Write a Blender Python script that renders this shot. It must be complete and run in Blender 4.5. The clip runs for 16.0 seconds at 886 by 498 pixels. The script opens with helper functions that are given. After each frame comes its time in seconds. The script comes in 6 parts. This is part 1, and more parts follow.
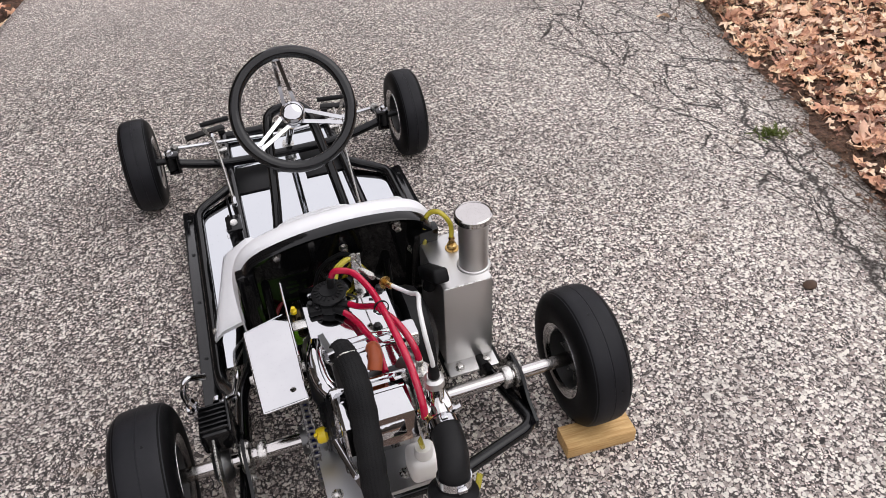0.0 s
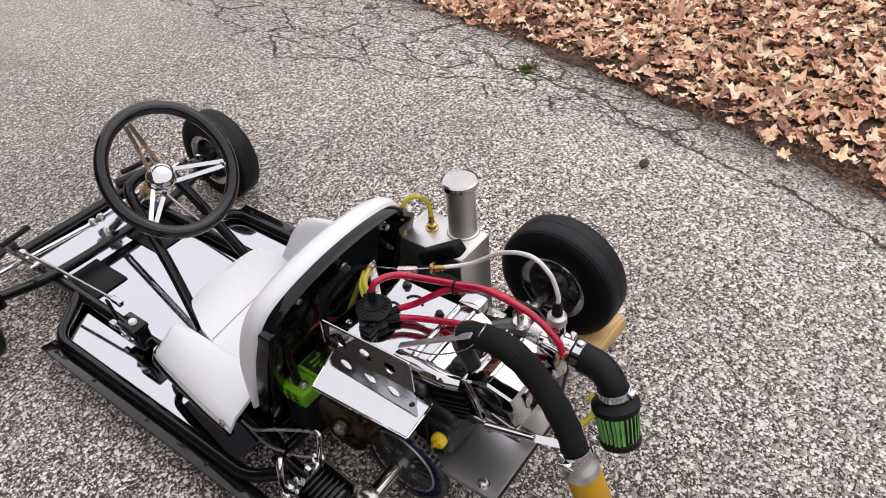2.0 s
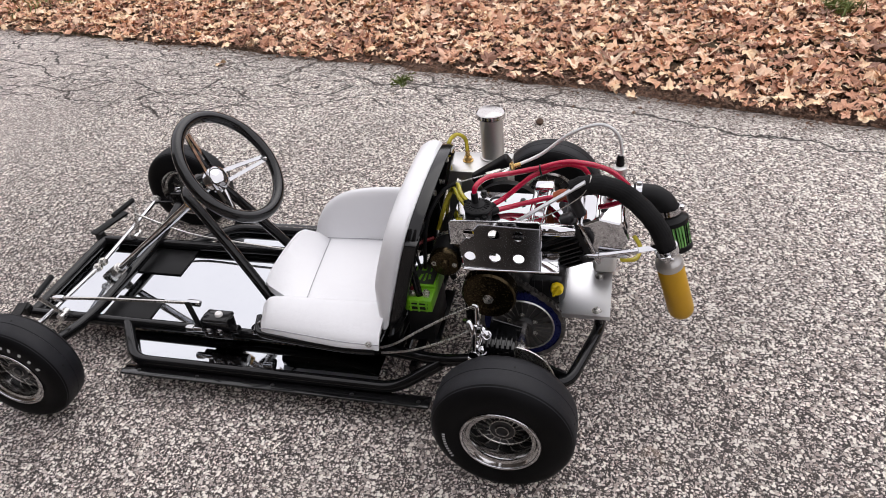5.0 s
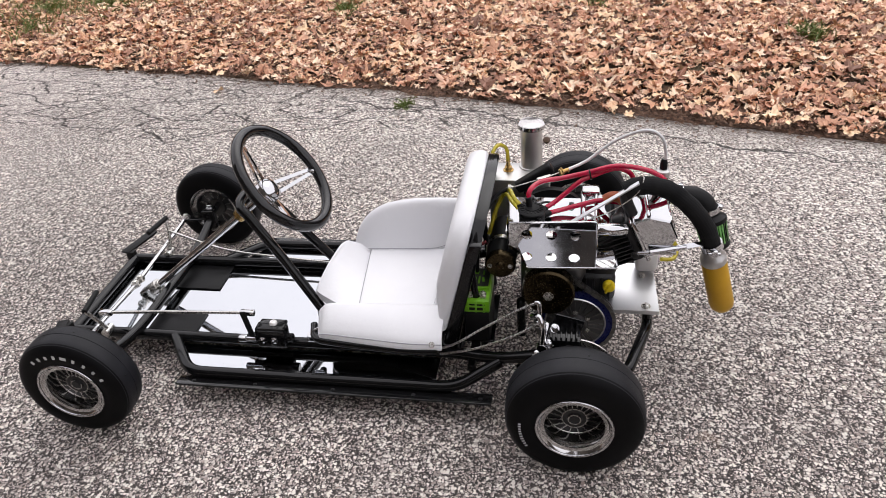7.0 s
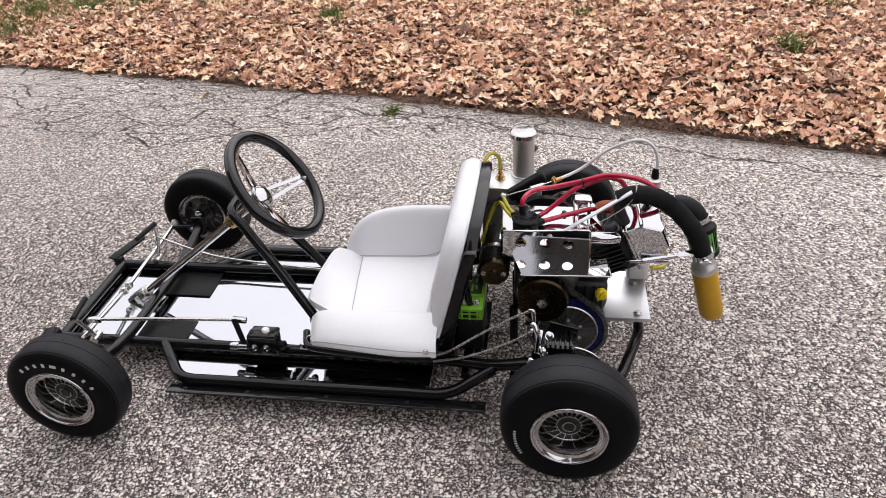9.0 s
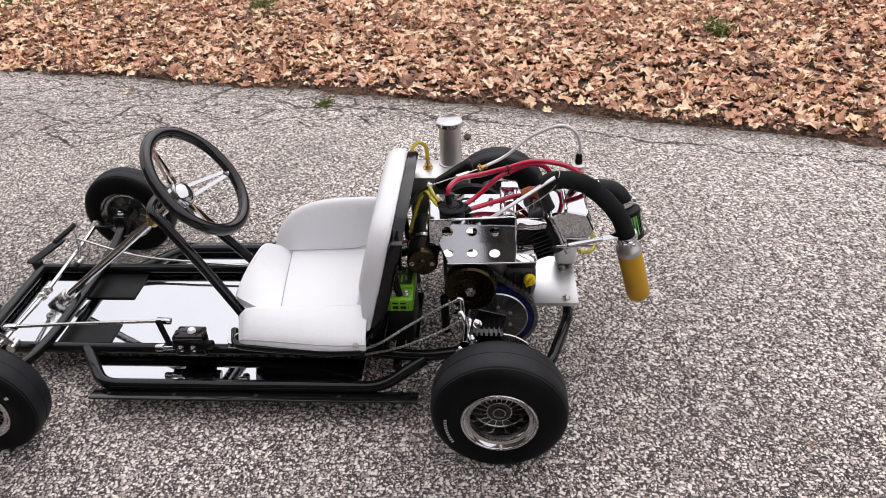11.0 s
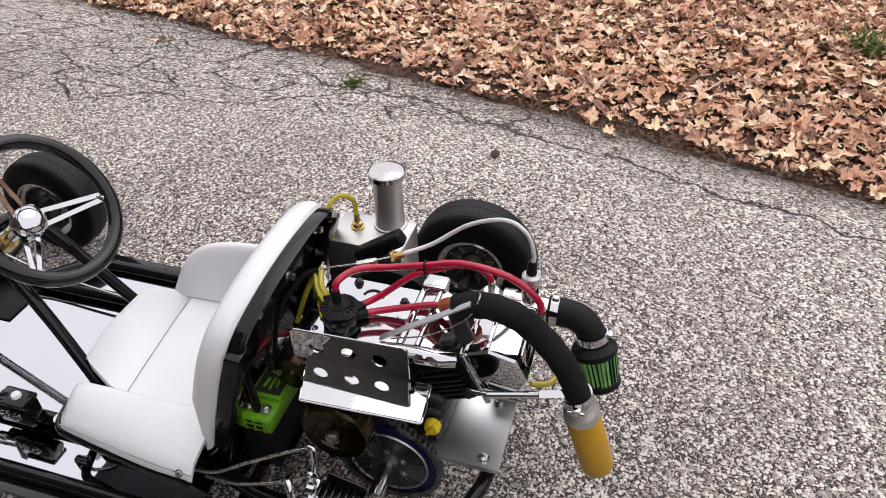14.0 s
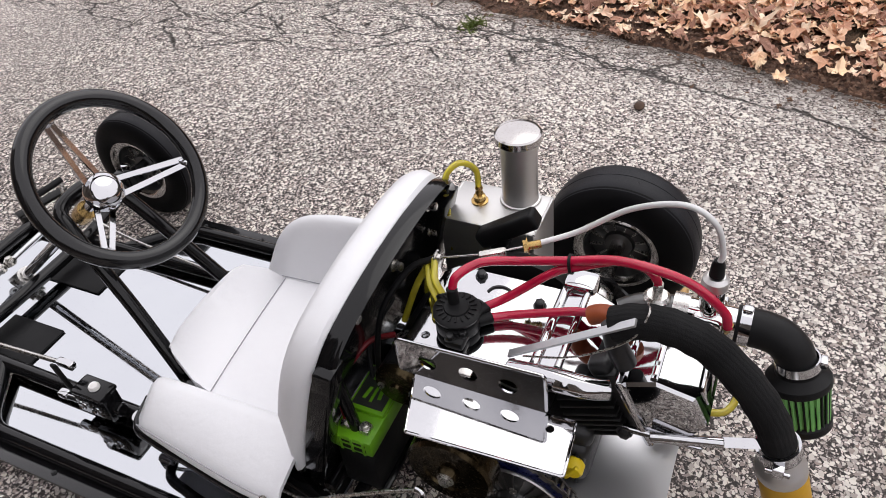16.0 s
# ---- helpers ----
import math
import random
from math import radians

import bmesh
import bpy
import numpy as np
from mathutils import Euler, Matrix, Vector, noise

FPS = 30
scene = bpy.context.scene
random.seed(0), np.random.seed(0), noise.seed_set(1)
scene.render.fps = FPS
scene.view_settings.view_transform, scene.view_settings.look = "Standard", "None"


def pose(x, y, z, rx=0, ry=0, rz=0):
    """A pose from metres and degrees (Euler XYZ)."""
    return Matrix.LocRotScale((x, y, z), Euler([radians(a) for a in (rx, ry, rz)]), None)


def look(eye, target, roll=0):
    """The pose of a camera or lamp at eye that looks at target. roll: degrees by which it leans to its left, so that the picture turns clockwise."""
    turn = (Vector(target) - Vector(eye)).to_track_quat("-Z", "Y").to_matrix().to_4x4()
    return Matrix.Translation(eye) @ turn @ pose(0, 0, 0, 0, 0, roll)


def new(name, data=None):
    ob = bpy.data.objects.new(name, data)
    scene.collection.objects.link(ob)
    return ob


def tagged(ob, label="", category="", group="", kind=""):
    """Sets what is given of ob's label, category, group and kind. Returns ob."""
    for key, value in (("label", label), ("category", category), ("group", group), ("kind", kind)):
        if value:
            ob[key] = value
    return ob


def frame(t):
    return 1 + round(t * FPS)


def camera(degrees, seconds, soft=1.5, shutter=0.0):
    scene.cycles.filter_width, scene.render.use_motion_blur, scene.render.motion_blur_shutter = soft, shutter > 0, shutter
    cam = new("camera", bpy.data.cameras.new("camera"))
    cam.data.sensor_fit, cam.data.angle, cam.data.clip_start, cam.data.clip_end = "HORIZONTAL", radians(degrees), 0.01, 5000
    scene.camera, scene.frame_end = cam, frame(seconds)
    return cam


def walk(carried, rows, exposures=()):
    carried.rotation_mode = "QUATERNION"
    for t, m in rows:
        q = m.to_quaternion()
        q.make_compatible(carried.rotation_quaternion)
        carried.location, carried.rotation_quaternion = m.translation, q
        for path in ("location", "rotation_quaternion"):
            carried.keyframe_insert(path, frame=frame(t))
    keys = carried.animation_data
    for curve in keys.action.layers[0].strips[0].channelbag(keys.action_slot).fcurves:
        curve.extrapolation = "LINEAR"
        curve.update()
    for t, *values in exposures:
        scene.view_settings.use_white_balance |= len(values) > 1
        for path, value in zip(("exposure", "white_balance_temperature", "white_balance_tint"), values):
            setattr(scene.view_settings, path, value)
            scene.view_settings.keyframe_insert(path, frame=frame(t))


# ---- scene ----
cam = camera(62.3, 16.0, 0.8)
PATH = [
    (0.0, (-0.116, -0.836, 1.179), (0.395, 0.806, -0.224), -2.52),
    (0.5, (-0.317, -0.815, 1.179), (0.443, 0.732, -0.222), -2.34),
    (1.0, (-0.406, -0.696, 1.154), (0.538, 0.745, -0.244), -3.39),
    (1.5, (-0.477, -0.614, 1.162), (0.647, 0.691, -0.238), -4.74),
    (2.0, (-0.614, -0.549, 1.153), (0.707, 0.559, -0.246), -5.54),
    (2.5, (-0.790, -0.491, 1.161), (0.707, 0.389, -0.222), -4.67),
    (3.0, (-0.927, -0.468, 1.149), (0.642, 0.323, -0.206), -4.92),
    (3.5, (-1.064, -0.435, 1.158), (0.574, 0.268, -0.167), -5.83),
    (4.0, (-1.193, -0.287, 1.143), (0.495, 0.325, -0.162), -6.27),
    (4.5, (-1.269, -0.201, 1.139), (0.455, 0.343, -0.151), -6.29),
    (4.7, (-1.267, -0.197, 1.143), (0.464, 0.336, -0.140), -6.44),
    (6.8, (-1.405, 0.009, 1.147), (0.425, 0.378, -0.054), -5.40),
    (7.0, (-1.406, 0.021, 1.144), (0.425, 0.390, -0.056), -5.09),
    (7.5, (-1.412, 0.048, 1.142), (0.414, 0.427, -0.061), -4.76),
    (8.0, (-1.415, 0.075, 1.143), (0.411, 0.454, -0.060), -4.51),
    (8.5, (-1.414, 0.086, 1.140), (0.424, 0.437, -0.054), -4.09),
    (9.0, (-1.413, 0.052, 1.152), (0.437, 0.359, -0.037), -3.82),
    (9.5, (-1.409, 0.030, 1.150), (0.456, 0.285, -0.027), -3.58),
    (9.7, (-1.411, 0.032, 1.141), (0.464, 0.259, -0.024), -3.29),
    (11.8, (-1.367, -0.037, 1.142), (0.462, 0.095, -0.110), -3.15),
    (12.0, (-1.343, -0.053, 1.136), (0.479, 0.086, -0.124), -2.85),
    (12.5, (-1.224, -0.152, 1.132), (0.568, 0.033, -0.164), -2.69),
    (13.0, (-1.106, -0.232, 1.104), (0.657, 0.036, -0.219), -2.45),
    (13.5, (-0.920, -0.266, 1.074), (0.813, 0.108, -0.262), -1.74),
    (14.0, (-0.790, -0.311, 1.099), (0.896, 0.217, -0.245), -1.43),
    (14.5, (-0.683, -0.419, 1.140), (0.932, 0.283, -0.213), -1.49),
    (15.0, (-0.623, -0.471, 1.126), (0.884, 0.424, -0.238), -2.57),
    (15.5, (-0.602, -0.379, 1.061), (0.842, 0.565, -0.335), -5.26),
    (16.0, (-0.579, -0.200, 0.980), (0.896, 0.618, -0.463), -7.61),
]
walk(cam, [(t, look(eye, target, roll)) for t, eye, target, roll in PATH],
     [(0.0, 0.0), (3.0, 0.0), (4.5, 0.05), (7.0, 0.14), (9.5, 0.15), (12.0, 0.06), (14.0, 0.0), (16.0, 0.0)])

# ---- light: an overcast sky, with a weak and very wide sun behind the cloud ----
SUN_ELEVATION, SUN_TURN = 58.0, 110.0
world = bpy.data.worlds.new("overcast_sky")
scene.world = world
world.use_nodes = True
wn, wl = world.node_tree.nodes, world.node_tree.links
wn.clear()
sky = wn.new("ShaderNodeTexSky")
sky.sky_type, sky.sun_disc = "NISHITA", False
sky.sun_elevation, sky.sun_rotation = radians(SUN_ELEVATION), radians(SUN_TURN)
sky.dust_density, sky.air_density, sky.ozone_density = 4.0, 1.0, 1.0
grey = wn.new("ShaderNodeHueSaturation")
grey.inputs["Saturation"].default_value = 0.10
cloud = wn.new("ShaderNodeMix")   # a closed white cloud cover over the clear sky's own gradient
cloud.data_type = "RGBA"
cloud.inputs["Factor"].default_value = 0.80
cloud.inputs["B"].default_value = (11.3, 10.95, 11.6, 1)
back = wn.new("ShaderNodeBackground")
back.inputs["Strength"].default_value = 0.15
wout = wn.new("ShaderNodeOutputWorld")
wl.new(sky.outputs[0], grey.inputs["Color"])
wl.new(grey.outputs[0], cloud.inputs["A"])
wl.new(cloud.outputs["Result"], back.inputs["Color"])
wl.new(back.outputs[0], wout.inputs["Surface"])

sun = new("sun", bpy.data.lights.new("sun", "SUN"))
sun.data.energy, sun.data.angle, sun.data.color = 0.6, radians(55), (1.0, 0.97, 0.93)
sun.matrix_world = pose(0, 0, 6, 90 - SUN_ELEVATION, 0, 180 - SUN_TURN)


# ---- materials ----
def material(name, color, rough=0.5, metal=0.0, **more):
    m = bpy.data.materials.new(name)
    m.use_nodes = True
    p = m.node_tree.nodes["Principled BSDF"]
    p.inputs["Base Color"].default_value = (*color, 1)
    p.inputs["Roughness"].default_value = rough
    p.inputs["Metallic"].default_value = metal
    for key, value in more.items():
        p.inputs[key.replace("_", " ")].default_value = value
    return m


def nodes_of(m):
    t = m.node_tree
    return t.nodes, t.links, t.nodes["Principled BSDF"]


def tex(m, kind, scale, detail=4.0, rough=0.55, stretch=(1, 1, 1)):
    n, l, _ = nodes_of(m)
    co = n.new("ShaderNodeTexCoord")
    mp = n.new("ShaderNodeMapping")
    mp.inputs["Scale"].default_value = stretch
    t = n.new("ShaderNodeTexNoise" if kind == "noise" else "ShaderNodeTexVoronoi")
    t.inputs["Scale"].default_value = scale
    if kind == "noise":
        t.inputs["Detail"].default_value = detail
        t.inputs["Roughness"].default_value = rough
    l.new(co.outputs["Object"], mp.inputs[0])
    l.new(mp.outputs[0], t.inputs["Vector"])
    return t


def span(m, value, lo, hi, a=0.3, b=0.7):
    n, l, _ = nodes_of(m)
    r = n.new("ShaderNodeMapRange")
    r.inputs["From Min"].default_value, r.inputs["From Max"].default_value = a, b
    r.inputs["To Min"].default_value, r.inputs["To Max"].default_value = lo, hi
    l.new(value, r.inputs["Value"])
    return r.outputs["Result"]


def mix(m, fac, a, b, kind="MIX"):
    n, l, _ = nodes_of(m)
    x = n.new("ShaderNodeMix")
    x.data_type, x.blend_type = "RGBA", kind
    for socket, value in ((x.inputs["Factor"], fac), (x.inputs["A"], a), (x.inputs["B"], b)):
        if isinstance(value, (int, float)):
            socket.default_value = value
        elif isinstance(value, tuple):
            socket.default_value = (*value, 1)
        else:
            l.new(value, socket)
    return x.outputs["Result"]


def bump(m, height, strength=0.3, distance=0.002):
    n, l, p = nodes_of(m)
    b = n.new("ShaderNodeBump")
    b.inputs["Strength"].default_value, b.inputs["Distance"].default_value = strength, distance
    l.new(height, b.inputs["Height"])
    l.new(b.outputs[0], p.inputs["Normal"])
    return b


def calc(m, op, a, b=0.0, c=0.0):
    n, l, _ = nodes_of(m)
    x = n.new("ShaderNodeMath")
    x.operation = op
    for socket, value in zip(x.inputs, (a, b, c)):
        if isinstance(value, (int, float)):
            socket.default_value = value
        else:
            l.new(value, socket)
    return x.outputs[0]


def worn(name, color, other, rough, metal=0.0, coarse=9.0, fine=160.0, bumps=0.05, spread=0.08, **more):
    """A surface with variation at two scales: blotches of another tone, and fine grain in gloss and relief."""
    m = material(name, color, rough, metal, **more)
    n, l, p = nodes_of(m)
    blot, grain = tex(m, "noise", coarse, 5), tex(m, "noise", fine, 3)
    l.new(mix(m, span(m, blot.outputs["Fac"], 0, 1), color, other), p.inputs["Base Color"])
    l.new(span(m, grain.outputs["Fac"], max(0.01, rough - spread), rough + spread), p.inputs["Roughness"])
    bump(m, grain.outputs["Fac"], bumps, 0.001)
    return m


CHROME = worn("chrome", (0.54, 0.54, 0.55), (0.50, 0.50, 0.515), 0.05, 1.0, 14, 300, 0.01, 0.03)
ALU = worn("brushed_aluminium", (0.62, 0.61, 0.60), (0.58, 0.57, 0.56), 0.42, 1.0, 5, 240, 0.0, 0.02)
PALE = worn("pale_machined_aluminium", (0.62, 0.62, 0.635), (0.58, 0.58, 0.595), 0.36, 1.0, 5, 260, 0.0, 0.03)
CAPMETAL = worn("dull_polished_cap", (0.52, 0.50, 0.49), (0.46, 0.44, 0.43), 0.16, 1.0, 12, 200, 0.0, 0.03)
RIM = worn("dull_polished_rim", (0.56, 0.555, 0.55), (0.44, 0.435, 0.43), 0.13, 1.0, 14, 260, 0.0, 0.04)
POLISHED = worn("polished_aluminium", (0.68, 0.67, 0.665), (0.62, 0.61, 0.605), 0.09, 1.0, 7, 200, 0.0, 0.03)
PAN = worn("mirror_polished_sheet", (0.53, 0.545, 0.565), (0.50, 0.515, 0.54), 0.04, 1.0, 5, 90, 0.015, 0.02)
STEEL = worn("zinc_steel", (0.60, 0.59, 0.57), (0.45, 0.43, 0.40), 0.28, 1.0, 30, 300, 0.05, 0.1)
CAST = worn("cast_aluminium", (0.13, 0.13, 0.13), (0.10, 0.10, 0.10), 0.34, 0.9, 12, 350, 0.02, 0.04)
DARK_IRON = worn("dark_cast_metal", (0.020, 0.020, 0.021), (0.010, 0.010, 0.011), 0.42, 0.3, 25, 300, 0.2, 0.1)
GLOSS = worn("gloss_black_paint", (0.003, 0.003, 0.0035), (0.006, 0.006, 0.0065), 0.13, 0.0, 9, 220, 0.02, 0.05, Coat_Weight=0.38, Coat_Roughness=0.04, Specular_IOR_Level=0.12)
LACQUER = worn("black_lacquer", (0.004, 0.004, 0.0045), (0.007, 0.007, 0.0075), 0.10, 0.0, 9, 220, 0.0, 0.03, Coat_Weight=0.25, Coat_Roughness=0.03, Specular_IOR_Level=0.3)
SATIN = worn("satin_black_paint", (0.006, 0.006, 0.0065), (0.012, 0.0115, 0.011), 0.34, 0.0, 12, 260, 0.06, 0.08, Specular_IOR_Level=0.12)
PLASTIC = worn("black_plastic", (0.006, 0.006, 0.0065), (0.011, 0.011, 0.0115), 0.40, 0.0, 14, 400, 0.06, 0.08, Specular_IOR_Level=0.12)
RUBBER = worn("tyre_rubber", (0.003, 0.003, 0.0033), (0.005, 0.005, 0.0055), 0.48, 0.0, 10, 420, 0.08, 0.06, Specular_IOR_Level=0.08)
TREAD = worn("tyre_tread_rubber", (0.012, 0.0122, 0.0150), (0.007, 0.0072, 0.0090), 0.52, 0.0, 18, 500, 0.15, 0.08, Specular_IOR_Level=0.2)
HOSE = worn("black_rubber_hose", (0.008, 0.008, 0.0085), (0.014, 0.014, 0.0145), 0.45, 0.0, 14, 300, 0.1, 0.08, Specular_IOR_Level=0.12)
VINYL = worn("white_vinyl", (0.72, 0.72, 0.735), (0.69, 0.69, 0.71), 0.42, 0.0, 6, 420, 0.16, 0.06)
_n, _l, _p = nodes_of(VINYL)
_soft = _n.new("ShaderNodeBump")
_soft.inputs["Strength"].default_value, _soft.inputs["Distance"].default_value = 0.35, 0.006
_l.new(tex(VINYL, "noise", 22, 3, 0.5).outputs["Fac"], _soft.inputs["Height"])
_l.new(_soft.outputs[0], _p.inputs["Normal"].links[0].from_node.inputs["Normal"])
STITCH = worn("grey_stitching", (0.36, 0.36, 0.38), (0.28, 0.28, 0.30), 0.7, 0.0, 60, 900, 0.2, 0.05)
MARK = material("white_tyre_paint", (0.55, 0.55, 0.55), 0.6)
RED = worn("red_fuel_line", (0.56, 0.006, 0.050), (0.42, 0.004, 0.035), 0.22, 0.0, 30, 200, 0.02, 0.05, Transmission_Weight=0.15, Coat_Weight=0.3)
YELLOW_LINE = worn("clear_yellow_line", (0.78, 0.70, 0.09), (0.66, 0.56, 0.05), 0.16, 0.0, 30, 200, 0.02, 0.05, Transmission_Weight=0.6)
YELLOW = worn("yellow_plastic", (0.80, 0.60, 0.01), (0.70, 0.50, 0.01), 0.38, 0.0, 40, 300, 0.03, 0.06)
GOLD = worn("gold_silencer_paint", (0.54, 0.30, 0.010), (0.46, 0.25, 0.008), 0.42, 0.15, 12, 200, 0.04, 0.08)
BRASS = worn("brass", (0.46, 0.31, 0.12), (0.34, 0.22, 0.08), 0.28, 1.0, 30, 300, 0.03, 0.08)
DULL_BRASS = worn("dull_gold_metal", (0.048, 0.035, 0.017), (0.036, 0.026, 0.013), 0.22, 0.9, 18, 260, 0.06, 0.1)
GREEN_CASE = worn("green_battery_plastic", (0.17, 0.44, 0.012), (0.12, 0.34, 0.010), 0.35, 0.0, 20, 300, 0.03, 0.06)
GREEN_PLEAT = worn("green_filter_gauze", (0.17, 0.40, 0.11), (0.10, 0.28, 0.07), 0.7, 0.0, 40, 900, 0.3, 0.08)
BLUE = worn("blue_anodised_metal", (0.007, 0.012, 0.10), (0.005, 0.008, 0.065), 0.3, 0.5, 20, 260, 0.03, 0.08)
BOOT = worn("rust_red_rubber", (0.38, 0.085, 0.025), (0.28, 0.06, 0.02), 0.5, 0.0, 30, 300, 0.05, 0.06)
WHITE_PLASTIC = worn("white_plastic", (0.78, 0.77, 0.75), (0.70, 0.68, 0.66), 0.4, 0.0, 20, 300, 0.03, 0.06)
CABLE = worn("white_cable_jacket", (0.72, 0.72, 0.72), (0.62, 0.62, 0.62), 0.4, 0.0, 40, 300, 0.03, 0.06)
WIRE_RED = material("red_wire", (0.16, 0.006, 0.01), 0.4)
CHAIN = worn("oiled_chain_steel", (0.22, 0.21, 0.20), (0.10, 0.095, 0.09), 0.35, 0.9, 60, 400, 0.05, 0.1)

# cloth wrap round the exhaust: fine lengthwise weave
WRAP = material("black_exhaust_wrap", (0.01, 0.01, 0.0105), 0.8, Specular_IOR_Level=0.15)
_n, _l, _p = nodes_of(WRAP)
_w = tex(WRAP, "noise", 700, 2)
_b = tex(WRAP, "noise", 18, 4)
_l.new(mix(WRAP, span(WRAP, _b.outputs["Fac"], 0, 1), (0.006, 0.006, 0.0065), (0.014, 0.014, 0.0145)), _p.inputs["Base Color"])
bump(WRAP, _w.outputs["Fac"], 0.6, 0.0015)

# sawn softwood: long grain with darker late wood
WOOD = material("sawn_pine", (0.6, 0.4, 0.2), 0.65)
_n, _l, _p = nodes_of(WOOD)
_g = tex(WOOD, "noise", 14, 5, 0.6, (1.2, 14, 14))
_f = tex(WOOD, "noise", 60, 3, 0.6, (1, 10, 10))
_c = mix(WOOD, span(WOOD, _g.outputs["Fac"], 0, 1, 0.35, 0.65), (0.66, 0.45, 0.20), (0.45, 0.26, 0.09))
_l.new(mix(WOOD, span(WOOD, _f.outputs["Fac"], 0, 0.4), _c, (0.36, 0.20, 0.07)), _p.inputs["Base Color"])
bump(WOOD, _f.outputs["Fac"], 0.3, 0.001)


def asphalt():
    """Worn asphalt: pale rounded stone chips of two sizes in a dark binder, stains, and fine cracks along its broken edge."""
    m = material("worn_asphalt", (0.1, 0.1, 0.1), 0.85, Specular_IOR_Level=0.3)
    n, l, p = nodes_of(m)
    co = n.new("ShaderNodeTexCoord")

    def warped(scale, amount, detail=2):
        w = n.new("ShaderNodeTexNoise")
        w.inputs["Scale"].default_value, w.inputs["Detail"].default_value = scale, detail
        l.new(co.outputs["Object"], w.inputs["Vector"])
        a = n.new("ShaderNodeVectorMath")
        a.operation = "MULTIPLY_ADD"
        a.inputs[1].default_value = (amount, amount, 0.0)
        l.new(w.outputs["Color"], a.inputs[0])
        l.new(co.outputs["Object"], a.inputs[2])
        return a.outputs[0]

    lumpy = warped(120, 0.0110, 3)

    # the edge's line: x = 1.375 + 0.305 y - 0.017 y2
    xyz = n.new("ShaderNodeSeparateXYZ")
    l.new(co.outputs["Object"], xyz.inputs[0])
    y2 = calc(m, "MULTIPLY", xyz.outputs[1], xyz.outputs[1])
    line = calc(m, "ADD", calc(m, "MULTIPLY_ADD", xyz.outputs[1], 0.305, 1.375), calc(m, "MULTIPLY", y2, -0.017))
    inwards = calc(m, "SUBTRACT", line, xyz.outputs[0])
    # more stone laid bare towards the broken edge and up the drive, where nobody drives
    pale = tex(m, "noise", 3.0, 5, 0.6)
    bare = calc(m, "MULTIPLY", span(m, calc(m, "ADD", inwards, pale.outputs["Fac"]), 0.24, 0.0, 0.4, 2.0), span(m, pale.outputs["Fac"], 0.6, 1.0))

    def chips(scale, share, least, most):
        """Rounded chips: share of the cells left empty, least and most radius in cells."""
        cell = n.new("ShaderNodeTexVoronoi")
        cell.voronoi_dimensions = "2D"
        cell.inputs["Scale"].default_value = scale
        l.new(lumpy, cell.inputs["Vector"])
        rnd = n.new("ShaderNodeSeparateColor")
        l.new(cell.outputs["Color"], rnd.inputs[0])
        size = calc(m, "ADD", span(m, rnd.outputs[0], least, most, share, 1.0), bare)
        there = span(m, rnd.outputs[0], 0, 1, share, share + 0.01)
        inside = span(m, calc(m, "SUBTRACT", size, cell.outputs["Distance"]), 0, 1, 0.0, 0.02)
        return calc(m, "MULTIPLY", there, inside), rnd.outputs[1], rnd.outputs[2]

    big, tone, hue = chips(138, 0.24, 0.20, 0.60)
    small, tone2, _ = chips(275, 0.14, 0.26, 0.52)
    binder_noise = tex(m, "noise", 520, 3, 0.65)
    binder = mix(m, span(m, binder_noise.outputs["Fac"], 0, 1), (0.010, 0.009, 0.009), (0.085, 0.073, 0.070))
    stone = mix(m, span(m, tone, 0, 1, 0.20, 0.60), (0.44, 0.368, 0.335), (1.0, 0.95, 0.87))
    stone = mix(m, span(m, hue, 0, 0.6, 0.82, 1.0), stone, (0.40, 0.30, 0.25))
    stone2 = mix(m, span(m, tone2, 0, 1, 0.25, 0.95), (0.14, 0.114, 0.103), (1.0, 0.89, 0.82))
    c = mix(m, small, binder, stone2)
    c = mix(m, big, c, stone)
    # bare patches where the binder has worn darker, dusty patches, and a few rusty leaf stains
    stain = tex(m, "noise", 1.1, 6, 0.6)
    dust = tex(m, "noise", 4.5, 5, 0.6)
    c = mix(m, span(m, stain.outputs["Fac"], 0.0, 0.30, 0.45, 0.70), c, (0.065, 0.058, 0.056))
    c = mix(m, span(m, dust.outputs["Fac"], 0.0, 0.08, 0.42, 0.72), c, (0.46, 0.39, 0.37))
    # the upper drive is mixed paler the farther up it lies, with a ragged start
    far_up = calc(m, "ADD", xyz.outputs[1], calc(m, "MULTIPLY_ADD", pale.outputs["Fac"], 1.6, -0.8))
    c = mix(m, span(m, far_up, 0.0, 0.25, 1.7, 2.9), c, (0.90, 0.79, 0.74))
    rust = tex(m, "noise", 9.0, 3, 0.5)
    c = mix(m, span(m, rust.outputs["Fac"], 0.0, 0.30, 0.68, 0.80), c, (0.42, 0.27, 0.16))
    wob = tex(m, "noise", 2.2, 3)
    # the cracked strip widens up the drive: nothing behind the kart, half a metre beside its front
    reach = span(m, xyz.outputs[1], 0.08, 0.80, -0.3, 1.9)
    zone = span(m, calc(m, "SUBTRACT", reach, calc(m, "ADD", inwards, calc(m, "MULTIPLY_ADD", wob.outputs["Fac"], 0.4, -0.2))), 0, 1, 0.0, 0.06)
    crooked = warped(16, 0.060, 6)
    stretch = n.new("ShaderNodeMapping")   # the net is drawn out along the edge
    stretch.inputs["Rotation"].default_value = (0, 0, 0.29)
    stretch.inputs["Scale"].default_value = (2.3, 0.8, 1)
    l.new(crooked, stretch.inputs["Vector"])
    gaps = []
